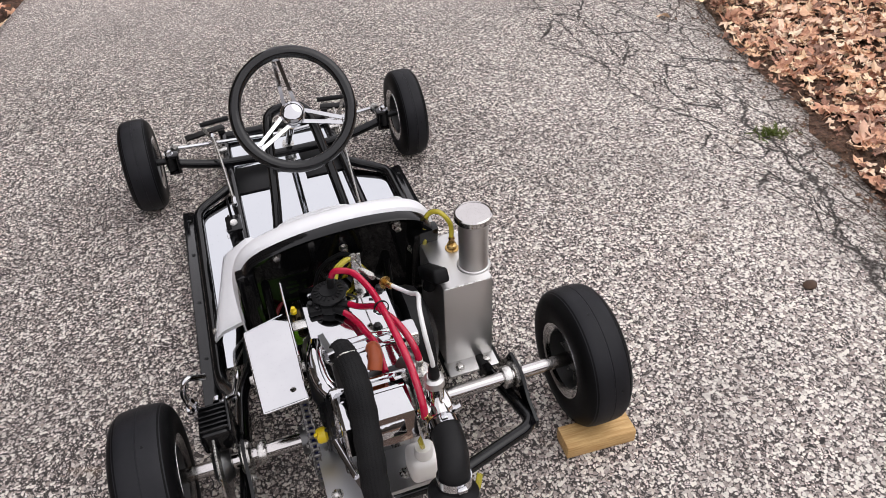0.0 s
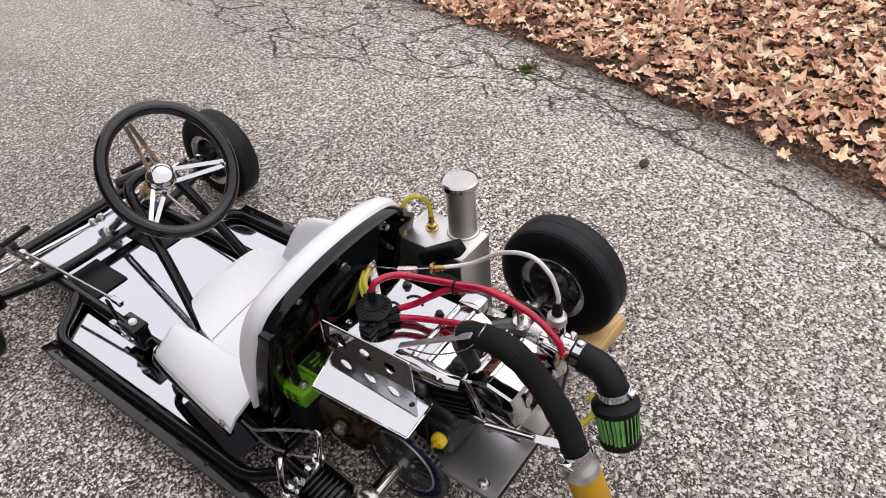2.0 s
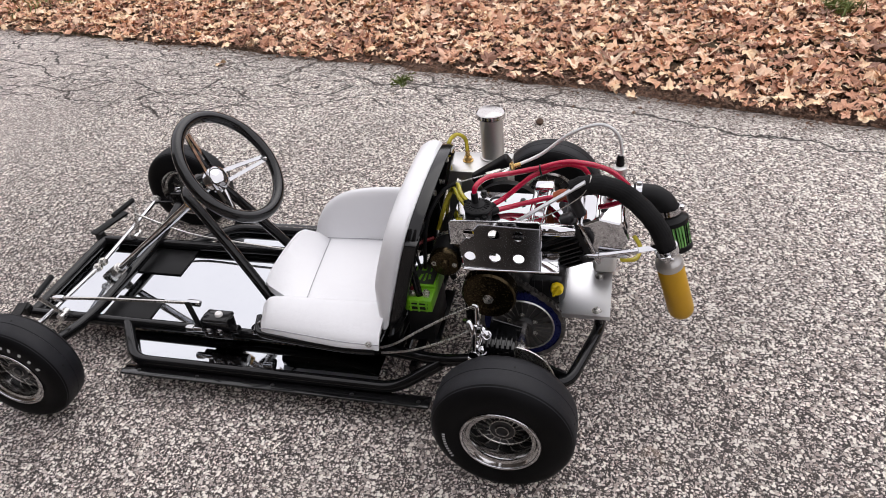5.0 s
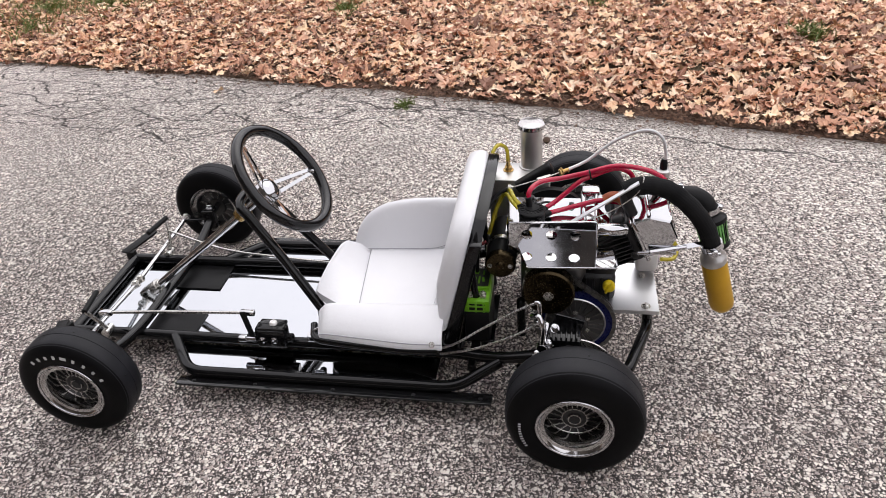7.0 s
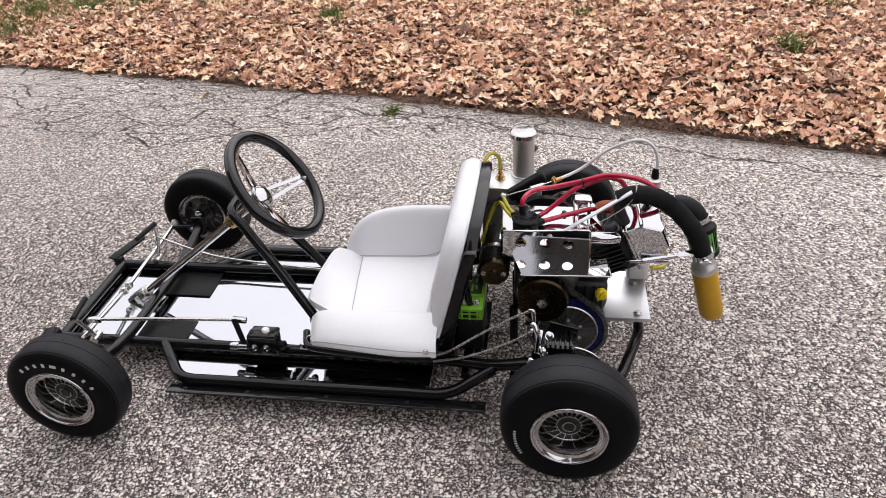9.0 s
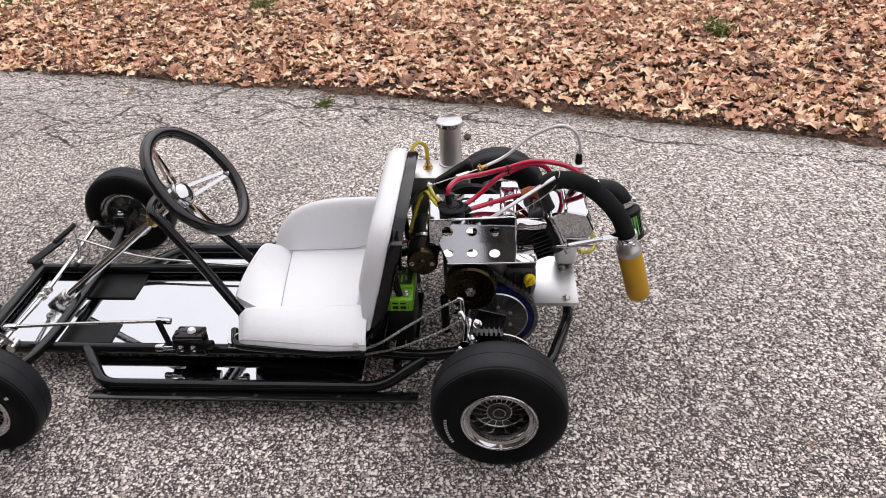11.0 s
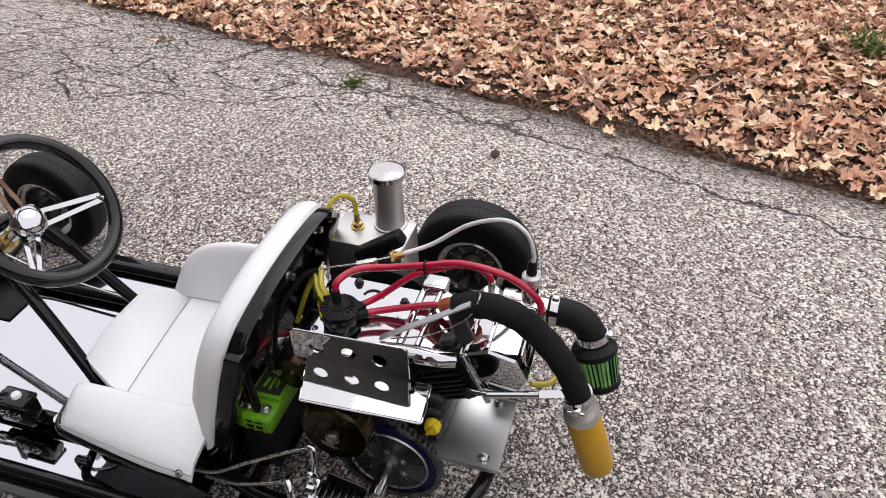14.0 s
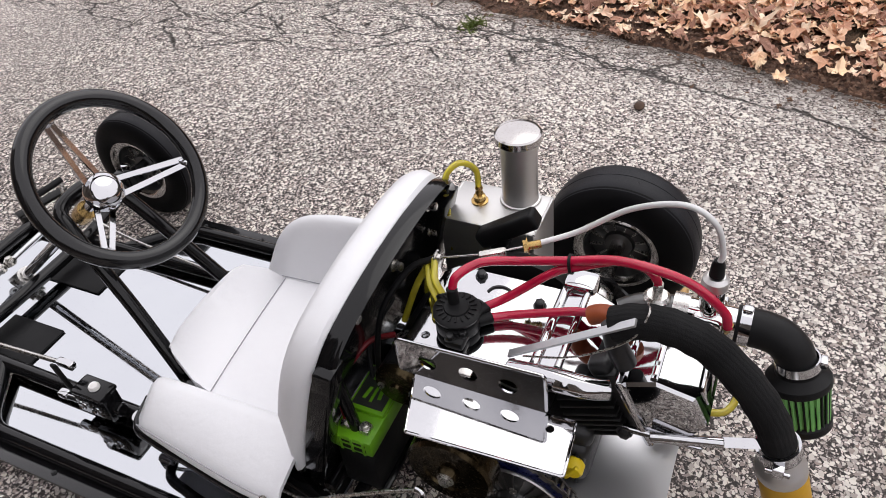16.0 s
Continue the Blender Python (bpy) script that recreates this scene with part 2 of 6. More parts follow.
    for scale, width in ((4.0, 0.032), (8.5, 0.040)):
        v = n.new("ShaderNodeTexVoronoi")
        v.voronoi_dimensions, v.feature = "2D", "DISTANCE_TO_EDGE"
        v.inputs["Scale"].default_value = scale
        l.new(stretch.outputs[0], v.inputs["Vector"])
        gaps.append(span(m, v.outputs["Distance"], 1, 0, width * 0.35, width))
    patch = tex(m, "noise", 4.3, 3)
    fades = tex(m, "noise", 5.7, 2)
    crack = calc(m, "MAXIMUM", calc(m, "MULTIPLY", gaps[0], span(m, fades.outputs["Fac"], 0, 1, 0.30, 0.40)), calc(m, "MULTIPLY", gaps[1], span(m, patch.outputs["Fac"], 0, 1.0, 0.38, 0.50)))
    crack = calc(m, "MULTIPLY", zone, crack)
    # one long crack that follows the edge a hand and a half inside it
    sway = tex(m, "noise", 3.4, 5, 0.65)
    run = calc(m, "ABSOLUTE", calc(m, "SUBTRACT", inwards, calc(m, "MULTIPLY_ADD", sway.outputs["Fac"], 0.30, 0.02)))
    crack = calc(m, "MAXIMUM", crack, calc(m, "MULTIPLY", span(m, run, 1, 0, 0.003, 0.010), span(m, xyz.outputs[1], 1, 0, 0.9, 1.2)))
    c = mix(m, calc(m, "MULTIPLY", crack, 0.9), c, (0.030, 0.025, 0.022))
    # earth washed over the last hand's width
    soil = tex(m, "noise", 16, 6, 0.65)
    near = span(m, calc(m, "ADD", inwards, calc(m, "MULTIPLY", soil.outputs["Fac"], 0.34)), 0.85, 0, 0.08, 0.30)
    c = mix(m, near, c, (0.125, 0.092, 0.072))
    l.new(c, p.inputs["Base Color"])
    l.new(span(m, binder_noise.outputs["Fac"], 0.72, 0.95), p.inputs["Roughness"])
    high = calc(m, "ADD", calc(m, "MULTIPLY", big, 1.0), calc(m, "MULTIPLY", small, 0.6))
    high = calc(m, "SUBTRACT", high, calc(m, "MULTIPLY", crack, 3.0))
    bump(m, calc(m, "ADD", high, binder_noise.outputs["Fac"]), 1.0, 0.003)
    return m


ASPHALT = asphalt()

SOIL = material("leafy_soil", (0.1, 0.07, 0.05), 0.95)
_n, _l, _p = nodes_of(SOIL)
_a, _b = tex(SOIL, "noise", 1.6, 6), tex(SOIL, "noise", 60, 5, 0.7)
_c = mix(SOIL, span(SOIL, _b.outputs["Fac"], 0, 1, 0.35, 0.65), (0.035, 0.019, 0.012), (0.17, 0.088, 0.055))
_l.new(mix(SOIL, span(SOIL, _a.outputs["Fac"], 0, 0.6, 0.5, 0.7), _c, (0.07, 0.085, 0.03)), _p.inputs["Base Color"])
bump(SOIL, _b.outputs["Fac"], 0.9, 0.02)

LEAF = material("dry_leaf", (0.4, 0.25, 0.15), 0.7)
_n, _l, _p = nodes_of(LEAF)
_geo = _n.new("ShaderNodeNewGeometry")
_ramp = _n.new("ShaderNodeValToRGB")
_ramp.color_ramp.elements[0].color = (0.10, 0.042, 0.03, 1)
_ramp.color_ramp.elements[1].color = (1.0, 0.86, 0.64, 1)
for _at, _col in ((0.10, (0.23, 0.098, 0.066, 1)), (0.26, (0.46, 0.21, 0.12, 1)), (0.40, (0.70, 0.38, 0.23, 1)), (0.52, (0.95, 0.64, 0.40, 1)), (0.64, (1.0, 0.80, 0.52, 1)), (0.75, (0.72, 0.37, 0.24, 1)), (0.88, (1.0, 0.79, 0.59, 1))):
    _e = _ramp.color_ramp.elements.new(_at)
    _e.color = _col
_l.new(_geo.outputs["Random Per Island"], _ramp.inputs[0])
_t1, _t2 = tex(LEAF, "noise", 45, 4), tex(LEAF, "noise", 300, 3)
_c = mix(LEAF, span(LEAF, _t1.outputs["Fac"], 0, 0.35), _ramp.outputs[0], (0.26, 0.12, 0.07))
_l.new(mix(LEAF, span(LEAF, _t2.outputs["Fac"], 0, 0.3), _c, (0.75, 0.5, 0.36)), _p.inputs["Base Color"])
bump(LEAF, _t2.outputs["Fac"], 0.3, 0.001)
CRUMB = worn("dark_leaf_crumb", (0.20, 0.11, 0.065), (0.10, 0.06, 0.04), 0.85, 0.0, 60, 400, 0.2, 0.05)
GRASS = worn("grass_blade", (0.085, 0.13, 0.020), (0.15, 0.17, 0.04), 0.55, 0.0, 30, 200, 0.05, 0.05)


# ---- mesh helpers ----
def part(name, bm, mat, parent=None, label="", smooth=40):
    """Links a bmesh as one mesh object under a thing or a part."""
    me = bpy.data.meshes.new(name)
    bmesh.ops.recalc_face_normals(bm, faces=bm.faces)
    if smooth:
        for f in bm.faces:
            f.smooth = True
        for e in bm.edges:
            if len(e.link_faces) == 2 and e.calc_face_angle(0) > radians(smooth):
                e.smooth = False
    bm.to_mesh(me)
    bm.free()
    me.materials.append(mat)
    ob = new(name, me)
    ob.parent = parent
    if label:
        tagged(ob, label)
    return ob


def frame_of(axis):
    """A rotation that takes z to axis."""
    return Vector(axis).normalized().to_track_quat("Z", "Y").to_matrix().to_4x4()


def box(bm, c, size, bevel=0.003, rot=(0, 0, 0), seg=2):
    m = pose(*c, *rot) @ Matrix.Diagonal((*size, 1))
    vs = bmesh.ops.create_cube(bm, size=1.0, matrix=m)["verts"]
    if bevel:
        es = list({e for v in vs for e in v.link_edges})
        bmesh.ops.bevel(bm, geom=es, offset=min(bevel, 0.45 * min(size)), segments=seg, affect="EDGES", profile=0.5)
    return bm


def lathe(bm, profile, at=(0, 0, 0), axis=(0, 0, 1), seg=32, closed=False):
    """profile: (radius, height) pairs turned round an axis."""
    m = Matrix.Translation(at) @ frame_of(axis)
    rings = []
    for r, h in profile:
        if r < 1e-6:
            rings.append([bm.verts.new(m @ Vector((0, 0, h)))])
        else:
            rings.append([bm.verts.new(m @ Vector((r * math.cos(2 * math.pi * i / seg), r * math.sin(2 * math.pi * i / seg), h))) for i in range(seg)])
    pairs = list(zip(rings, rings[1:])) + ([(rings[-1], rings[0])] if closed else [])
    for a, b in pairs:
        for i in range(seg):
            j = (i + 1) % seg
            if len(a) == 1 and len(b) == 1:
                continue
            if len(a) == 1:
                bm.faces.new((a[0], b[i], b[j]))
            elif len(b) == 1:
                bm.faces.new((a[i], a[j], b[0]))
            else:
                bm.faces.new((a[i], a[j], b[j], b[i]))
    return bm


def rod(bm, p0, p1, r, seg=14, edge=0.0):
    """A capped round bar between two points."""
    p0, p1 = Vector(p0), Vector(p1)
    d = (p1 - p0).length
    e = edge or min(0.15 * r, 0.1 * d)
    return lathe(bm, [(0, 0), (r - e, 0), (r, e), (r, d - e), (r - e, d), (0, d)], p0, p1 - p0, seg)


def curve(pts, steps=8):
    """A smooth line through points (Catmull-Rom)."""
    p = [Vector(q) for q in pts]
    p = [2 * p[0] - p[1]] + p + [2 * p[-1] - p[-2]]
    out = []
    for i in range(1, len(p) - 2):
        for k in range(steps):
            t = k / steps
            a, b, c, d = p[i - 1], p[i], p[i + 1], p[i + 2]
            out.append(0.5 * (2 * b + (c - a) * t + (2 * a - 5 * b + 4 * c - d) * t * t + (3 * b - a - 3 * c + d) * t ** 3))
    return out + [p[-2]]


def bent(pts, radius=0.03, steps=5):
    """A line of straight runs with rounded bends."""
    p = [Vector(q) for q in pts]
    out = [p[0]]
    for a, b, c in zip(p, p[1:], p[2:]):
        u, v = (a - b), (c - b)
        r = min(radius, 0.45 * u.length, 0.45 * v.length)
        s, e = b + u.normalized() * r, b + v.normalized() * r
        for k in range(steps + 1):
            t = k / steps
            out.append((1 - t) ** 2 * s + 2 * t * (1 - t) * b + t * t * e)
    return out + [p[-1]]


def tube(bm, line, r, seg=12, closed=False, ripple=None):
    """A round tube along a line of points."""
    n = len(line)
    up = Vector((0.31, 0.2, 0.93)).normalized()
    rings = []
    for i, p in enumerate(line):
        d = (line[(i + 1) % n] - line[i - 1]) if closed else (line[min(i + 1, n - 1)] - line[max(i - 1, 0)])
        d = d.normalized()
        side = d.cross(up)
        if side.length < 1e-3:
            side = d.orthogonal()
        side = side.normalized()
        up = side.cross(d).normalized()
        k = r(i / (n - 1)) if callable(r) else r
        rings.append([bm.verts.new(p + (side * math.cos(a) + up * math.sin(a)) * k * (ripple(a, i) if ripple else 1)) for a in (2 * math.pi * j / seg for j in range(seg))])
    for i in range(n if closed else n - 1):
        a, b = rings[i], rings[(i + 1) % n]
        for j in range(seg):
            k = (j + 1) % seg
            bm.faces.new((a[j], a[k], b[k], b[j]))
    if not closed:
        bm.faces.new(rings[0])
        bm.faces.new(rings[-1])
    return bm


def plate(bm, outline, holes, thick, m):
    """A flat sheet with holes through it, in the plane of the pose m."""
    def ring(pts, z):
        vs = [bm.verts.new(m @ Vector((x, y, z))) for x, y in pts]
        return vs, [bm.edges.new((vs[i], vs[(i + 1) % len(vs)])) for i in range(len(vs))]
    loops = [outline, *holes]
    sides = []
    for z in (0.0, thick):
        made = [ring(p, z) for p in loops]
        bmesh.ops.triangle_fill(bm, edges=[e for _, es in made for e in es], use_beauty=True)
        sides.append([vs for vs, _ in made])
    for a, b in zip(*sides):
        for i in range(len(a)):
            j = (i + 1) % len(a)
            bm.faces.new((a[i], a[j], b[j], b[i]))
    return bm


def circle(cx, cy, r, n=16):
    return [(cx + r * math.cos(2 * math.pi * i / n), cy + r * math.sin(2 * math.pi * i / n)) for i in range(n)]


def hexbolt(bm, at, axis, r=0.006, h=0.005):
    lathe(bm, [(0, 0), (r * 1.35, 0), (r * 1.35, 0.0012), (r, 0.0012)], at, axis, 14)
    lathe(bm, [(r * 0.98, 0.001), (r * 0.98, h), (r * 0.8, h + 0.0008), (0, h + 0.0008)], at, axis, 6)
    return bm


# ---- ground, driveway, leaf litter ----
LEAN_A, LEAN_X, LEAN_Y = -0.018, 0.0175, 0.0165   # the slight fall of the paving where the kart stands


def edge_x(y):
    """The broken edge of the driveway under the leaves."""
    if y < -3.0:
        return 0.277 + 0.407 * (y + 3.0)
    if y > 5.0:
        return 2.445 + 0.135 * (y - 5.0)
    return 1.345 + 0.305 * y - 0.017 * y * y


def paving_z(x, y):
    dx, dy = max(0, abs(x - 0.0) - 0.5), max(0, abs(y - 0.45) - 0.75)
    w = max(0.0, 1 - math.hypot(dx, dy) / 0.8)
    w = w * w * (3 - 2 * w)
    return w * (LEAN_A + LEAN_X * x + LEAN_Y * y)


def steps(lo, hi, fine_lo, fine_hi, fine, grow=1.35):
    vals = list(np.arange(fine_lo, fine_hi + 1e-6, fine))
    d = fine
    while vals[-1] < hi:
        d *= grow
        vals.append(vals[-1] + d)
    d = fine
    while vals[0] > lo:
        d *= grow
        vals.insert(0, vals[0] - d)
    return vals


def grid_sheet(name, us, vs, place, mat, kind="structure", label="", category=""):
    verts = [place(u, v) for v in vs for u in us]
    n = len(us)
    faces = [(j * n + i, j * n + i + 1, (j + 1) * n + i + 1, (j + 1) * n + i) for j in range(len(vs) - 1) for i in range(n - 1)]
    me = bpy.data.meshes.new(name)
    me.from_pydata([tuple(map(float, v)) for v in verts], [], faces)
    for f in me.polygons:
        f.use_smooth = True
    me.materials.append(mat)
    return tagged(new(name, me), label, category, kind=kind)


WIDTH = 3.05


def litter_z(x, y):
    """Height of the soil: below the paving inside its edges, a low bank outside."""
    out = max(x - edge_x(y), edge_x(y) - WIDTH - x)
    if out < 0:
        return -0.06
    k = min(1.0, out / 0.7)
    return -0.012 + 0.05 * k * k * (3 - 2 * k) + 0.018 * noise.noise(Vector((x * 1.3, y * 1.3, 0.4)))


ground = grid_sheet("ground", steps(-150, 150, -3, 6, 0.12), steps(-150, 150, -4, 8, 0.12),
                    lambda x, y: (x, y, litter_z(x, y)), SOIL, "structure",
                    "brown soil under fallen leaves beside the driveway", "ground")


def drive_point(u, y):
    """u runs over the driveway from its far-left edge (0) to its broken edge (1)."""
    rag = 0.030 * noise.noise(Vector((3.1, y * 3.0, 0))) + 0.014 * noise.noise(Vector((9.0, y * 13.0, 0)))
    x = edge_x(y) + 0.05 - WIDTH * (1 - u) + rag * max(0.0, (u - 0.5) * 2)
    z = paving_z(x, y) + 0.004 * noise.noise(Vector((x * 0.9, y * 0.9, 2.0)))
    return (x, y, z - 0.012 * max(0, (u - 0.93) / 0.07) ** 2)


def driveway():
    us = [0] + list(np.linspace(0.02, 1.0, 70))
    ys = steps(-60, 120, -3, 6, 0.06, 1.25)
    verts = [drive_point(u, y) for y in ys for u in us]
    n, k = len(us), len(verts)
    faces = [(j * n + i, j * n + i + 1, (j + 1) * n + i + 1, (j + 1) * n + i) for j in range(len(ys) - 1) for i in range(n - 1)]
    # the slab's broken sides
    for side in (0, n - 1):
        base = len(verts)
        verts += [(verts[j * n + side][0], verts[j * n + side][1], verts[j * n + side][2] - 0.05) for j in range(len(ys))]
        faces += [(j * n + side, (j + 1) * n + side, base + j + 1, base + j) for j in range(len(ys) - 1)]
    me = bpy.data.meshes.new("driveway")
    me.from_pydata([tuple(map(float, v)) for v in verts], [], faces)
    for f in me.polygons:
        f.use_smooth = True
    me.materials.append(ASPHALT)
    return tagged(new("driveway", me), "worn grey asphalt driveway with pale stone chips and a cracked edge", "driveway", kind="structure")


driveway()


def leaf_mesh(name, places, seed, mat=LEAF):
    """Many curled, lobed dry leaves in one mesh; places: rows of x, y, z, size."""
    rng = np.random.default_rng(seed)
    K, N = 20, len(places)
    at = np.array(places, float)
    a = np.linspace(0, 2 * np.pi, K + 1)[:-1]
    shapes = []
    for k in range(8):
        lobes = 0.56 + 0.46 * np.abs(np.cos(2.5 * a)) ** (0.8 + 0.2 * k)
        lobes *= 0.85 + 0.25 * np.cos(a) + 0.09 * rng.standard_normal(K)
        shapes.append(np.stack([lobes * np.cos(a), lobes * np.sin(a) * (0.65 + 0.06 * k)], 1))
    p = np.zeros((N, K + 1, 3))
    p[:, 1:, :2] = np.array(shapes)[rng.integers(0, 8, N)]
    r2 = (p[..., :2] ** 2).sum(-1)
    u = rng.uniform(0, np.pi, N)[:, None]
    bend = p[..., 0] * np.cos(u) + p[..., 1] * np.sin(u)
    p[..., 2] = rng.uniform(-0.8, 0.9, N)[:, None] * bend ** 2 + rng.uniform(-0.3, 0.4, N)[:, None] * r2 + 0.12 * rng.standard_normal((N, K + 1)) * (r2 > 0)
    p *= at[:, 3][:, None, None] / 2
    tilt, way, turn = rng.normal(0, 0.34, N) * np.where(at[:, 3] > 0.045, 0.6, 1.0), rng.uniform(0, 2 * np.pi, N), rng.uniform(0, 2 * np.pi, N)
    c, d = np.cos(turn)[:, None], np.sin(turn)[:, None]
    x, y = p[..., 0] * c - p[..., 1] * d, p[..., 0] * d + p[..., 1] * c
    z = p[..., 2] + np.tan(np.clip(tilt, -1.0, 1.0))[:, None] * (x * np.cos(way)[:, None] + y * np.sin(way)[:, None])
    z -= z.min(1, keepdims=True) * 0.6
    verts = np.stack([x + at[:, :1], y + at[:, 1:2], z + at[:, 2:3]], -1).reshape(-1, 3)
    fan = np.array([(0, i + 1, (i + 1) % K + 1) for i in range(K)])
    faces = (fan[None] + (np.arange(N) * (K + 1))[:, None, None]).reshape(-1, 3)
    me = bpy.data.meshes.new(name)
    me.from_pydata(verts.tolist(), [], faces.tolist())
    me.materials.append(mat)
    return new(name, me)


def litter():
    rng = np.random.default_rng(11)
    rows = []
    y = -3.4
    tries = 0
    while len(rows) < 84000 and tries < 180000:
        tries += 1
        out = rng.uniform(0, 4.4) if rng.random() < 0.62 else 2.6 * rng.random() ** 2
        if out > 4.2:
            continue
        y = rng.uniform(-3.2, 7.0)
        ragged = 0.10 * noise.noise(Vector((5.0, y * 2.1, 1))) + 0.05 * noise.noise(Vector((2.0, y * 9, 3)))
        x = edge_x(y) + 0.02 + 0.055 * min(1.0, max(0.0, (1.3 - y) / 1.6)) + ragged + out
        if rng.random() > 0.10 + 0.9 * min(1.0, out / 0.24) ** 1.3:   # thinner towards the paving
            continue
        rows.append((x, y, max(litter_z(x, y), paving_z(x, y) if out < 0.08 else -1) + rng.uniform(0.0, 0.045) * min(1, 0.15 + out), rng.uniform(0.068, 0.094) if rng.random() < 0.08 else (rng.uniform(0.040, 0.068) if rng.random() < 0.33 else rng.uniform(0.014, 0.042))))
    tagged(leaf_mesh("leaf_litter", rows, 5), "thick layer of dry tan and rust fallen leaves", "leaves", kind="stuff")
    # crumbs of leaf along the edge
    rows = []
    for i in range(6500):
        y = rng.uniform(-2.5, 6)
        x = edge_x(y) + rng.normal(0.10, 0.07)
        rows.append((x, y, 0.002, rng.uniform(0.007, 0.022)))
    tagged(leaf_mesh("leaf_crumbs", rows, 9, CRUMB), "small broken leaf crumbs along the driveway's edge", "leaves", kind="stuff")
    # the other side of the driveway
    rows = []
    for i in range(900):
        y = rng.uniform(2.0, 7)
        x = edge_x(y) - WIDTH + 0.1 - abs(rng.normal(0, 0.7))
        rows.append((x, y, litter_z(x, y) + 0.02, rng.uniform(0.06, 0.11)))
    tagged(leaf_mesh("leaf_litter", rows, 6), "dry fallen leaves on the far verge", "leaves", kind="stuff")


litter()

STRAYS = [(1.62, 1.62), (1.30, -0.20)]
for _i, (_x, _y) in enumerate(STRAYS):
    _o = leaf_mesh("fallen_leaf", [(0, 0, 0, 0.065)], 40 + _i)
    _o.location = (_x, _y, paving_z(_x, _y) + 0.002)
    tagged(_o, "single pale dry leaf lying on the asphalt", "leaf", "stray leaves")


def tuft(x, y, z, n, spread, height, seed):
    rng = np.random.default_rng(seed)
    bm = bmesh.new()
    for _ in range(n):
        r, a = abs(rng.normal(0, spread)), rng.uniform(0, 6.283)
        p = Vector((r * math.cos(a) * 1.3, r * math.sin(a) * 0.8, 0))
        d = Vector((rng.normal(0, 0.7), rng.normal(0, 0.7), 1)).normalized() * height * rng.uniform(0.5, 1.2)
        side = d.cross(Vector((rng.normal(), rng.normal(), 0.1))).normalized() * 0.0028
        mid = p + d * 0.55
        tip = p + d + Vector((d.x, d.y, -0.25 * d.length)) * 0.5
        v = [bm.verts.new(q) for q in (p - side, p + side, mid + side * 0.8, mid - side * 0.8, tip)]
        bm.faces.new(v[:4])
        bm.faces.new((v[3], v[2], v[4]))
    ob = part("grass_tuft", bm, GRASS, None, smooth=0)
    ob.location = (x, y, z)
    return tagged(ob, "small green tuft of grass growing from a crack", "grass", kind="stuff")


tuft(1.43, 0.70, 0.0, 130, 0.030, 0.028, 1)
for _i, (_x, _y, _n, _r, _h) in enumerate(((2.04, -1.00, 90, 0.05, 0.06), (2.72, -1.38, 60, 0.05, 0.05), (2.65, -0.10, 60, 0.06, 0.05), (2.72, 1.29, 90, 0.07, 0.055), (3.14, 2.18, 110, 0.10, 0.06), (3.05, 2.94, 160, 0.16, 0.055), (3.16, 3.45, 240, 0.22, 0.06), (3.20, 3.90, 260, 0.25, 0.06), (2.75, 3.9, 120, 0.16, 0.05), (2.96, 3.32, 300, 0.22, 0.075), (3.07, 3.03, 260, 0.20, 0.07), (2.60, 3.22, 160, 0.16, 0.06), (3.15, 2.68, 160, 0.16, 0.07), (2.68, 1.28, 110, 0.07, 0.07), (2.01, -1.02, 110, 0.06, 0.07))):
    tuft(_x, _y, litter_z(_x, _y) + 0.030, _n, _r, _h, 2 + _i)

bm = bmesh.new()
lathe(bm, [(0, 0), (0.010, 0.001), (0.014, 0.007), (0.012, 0.013), (0.006, 0.017), (0, 0.018)], (0, 0, 0), (0, 0, 1), 14)
for v in bm.verts:
    v.co *= 1 + 0.12 * noise.noise(v.co * 120)
    v.co.x *= 1.25
NUT = worn("weathered_brown_husk", (0.09, 0.05, 0.03), (0.05, 0.03, 0.02), 0.8, 0.0, 60, 300, 0.3, 0.08)
_o = tagged(part("nut_husk", bm, NUT), "small brown nut husk lying on the asphalt", "nut")
_o.location = (1.065, 0.10, 0.0)


# a plain dark belt, added out of view, closes the place and darkens reflections
def reflection_belt():
    n = 420
    rng = np.random.default_rng(21)
    verts, faces = [], []
    for i in range(n):
        a = 2 * math.pi * i / n
        near = min(1.0, max(0.0, (a - 1.62) / 0.22)) * min(1.0, max(0.0, (3.46 - a) / 0.12)) * min(1.0, abs(a - 3.10) / 0.07)   # closer and higher ahead on the seat side, with a gap, for the guard's reflections
        r = 17.0 - 9.0 * near + 1.2 * noise.noise(Vector((math.cos(a) * 9, math.sin(a) * 9, 0)))
        top = 5.0 + 6.0 * near + 2.0 * noise.noise(Vector((math.cos(a) * 4, math.sin(a) * 4, 3))) + rng.uniform(-0.7, 0.9)
        for z, out in ((-0.3, 0.0), (0.35 * top, -0.5), (0.8 * top, -0.2), (top, 0.6)):
            verts.append(((r + out) * math.cos(a), (r + out) * math.sin(a), z))
    for i in range(n):
        j = (i + 1) % n
        for k in range(3):
            faces.append((i * 4 + k, j * 4 + k, j * 4 + k + 1, i * 4 + k + 1))
    me = bpy.data.meshes.new("backdrop")
    me.from_pydata(verts, [], faces)
    m = worn("belt_dark_brown", (0.022, 0.018, 0.014), (0.17, 0.145, 0.125), 0.9, 0.0, 0.33, 6, 0.3, 0.05)
    me.materials.append(m)
    return tagged(new("backdrop", me), "plain dark brown belt out of view, added for reflections", "trees", kind="structure")


reflection_belt()


# ---- the go-kart ----
kart = new("go_kart")
tagged(kart, "black vintage go-kart with white vinyl seat and chromed rear engine", "go-kart")


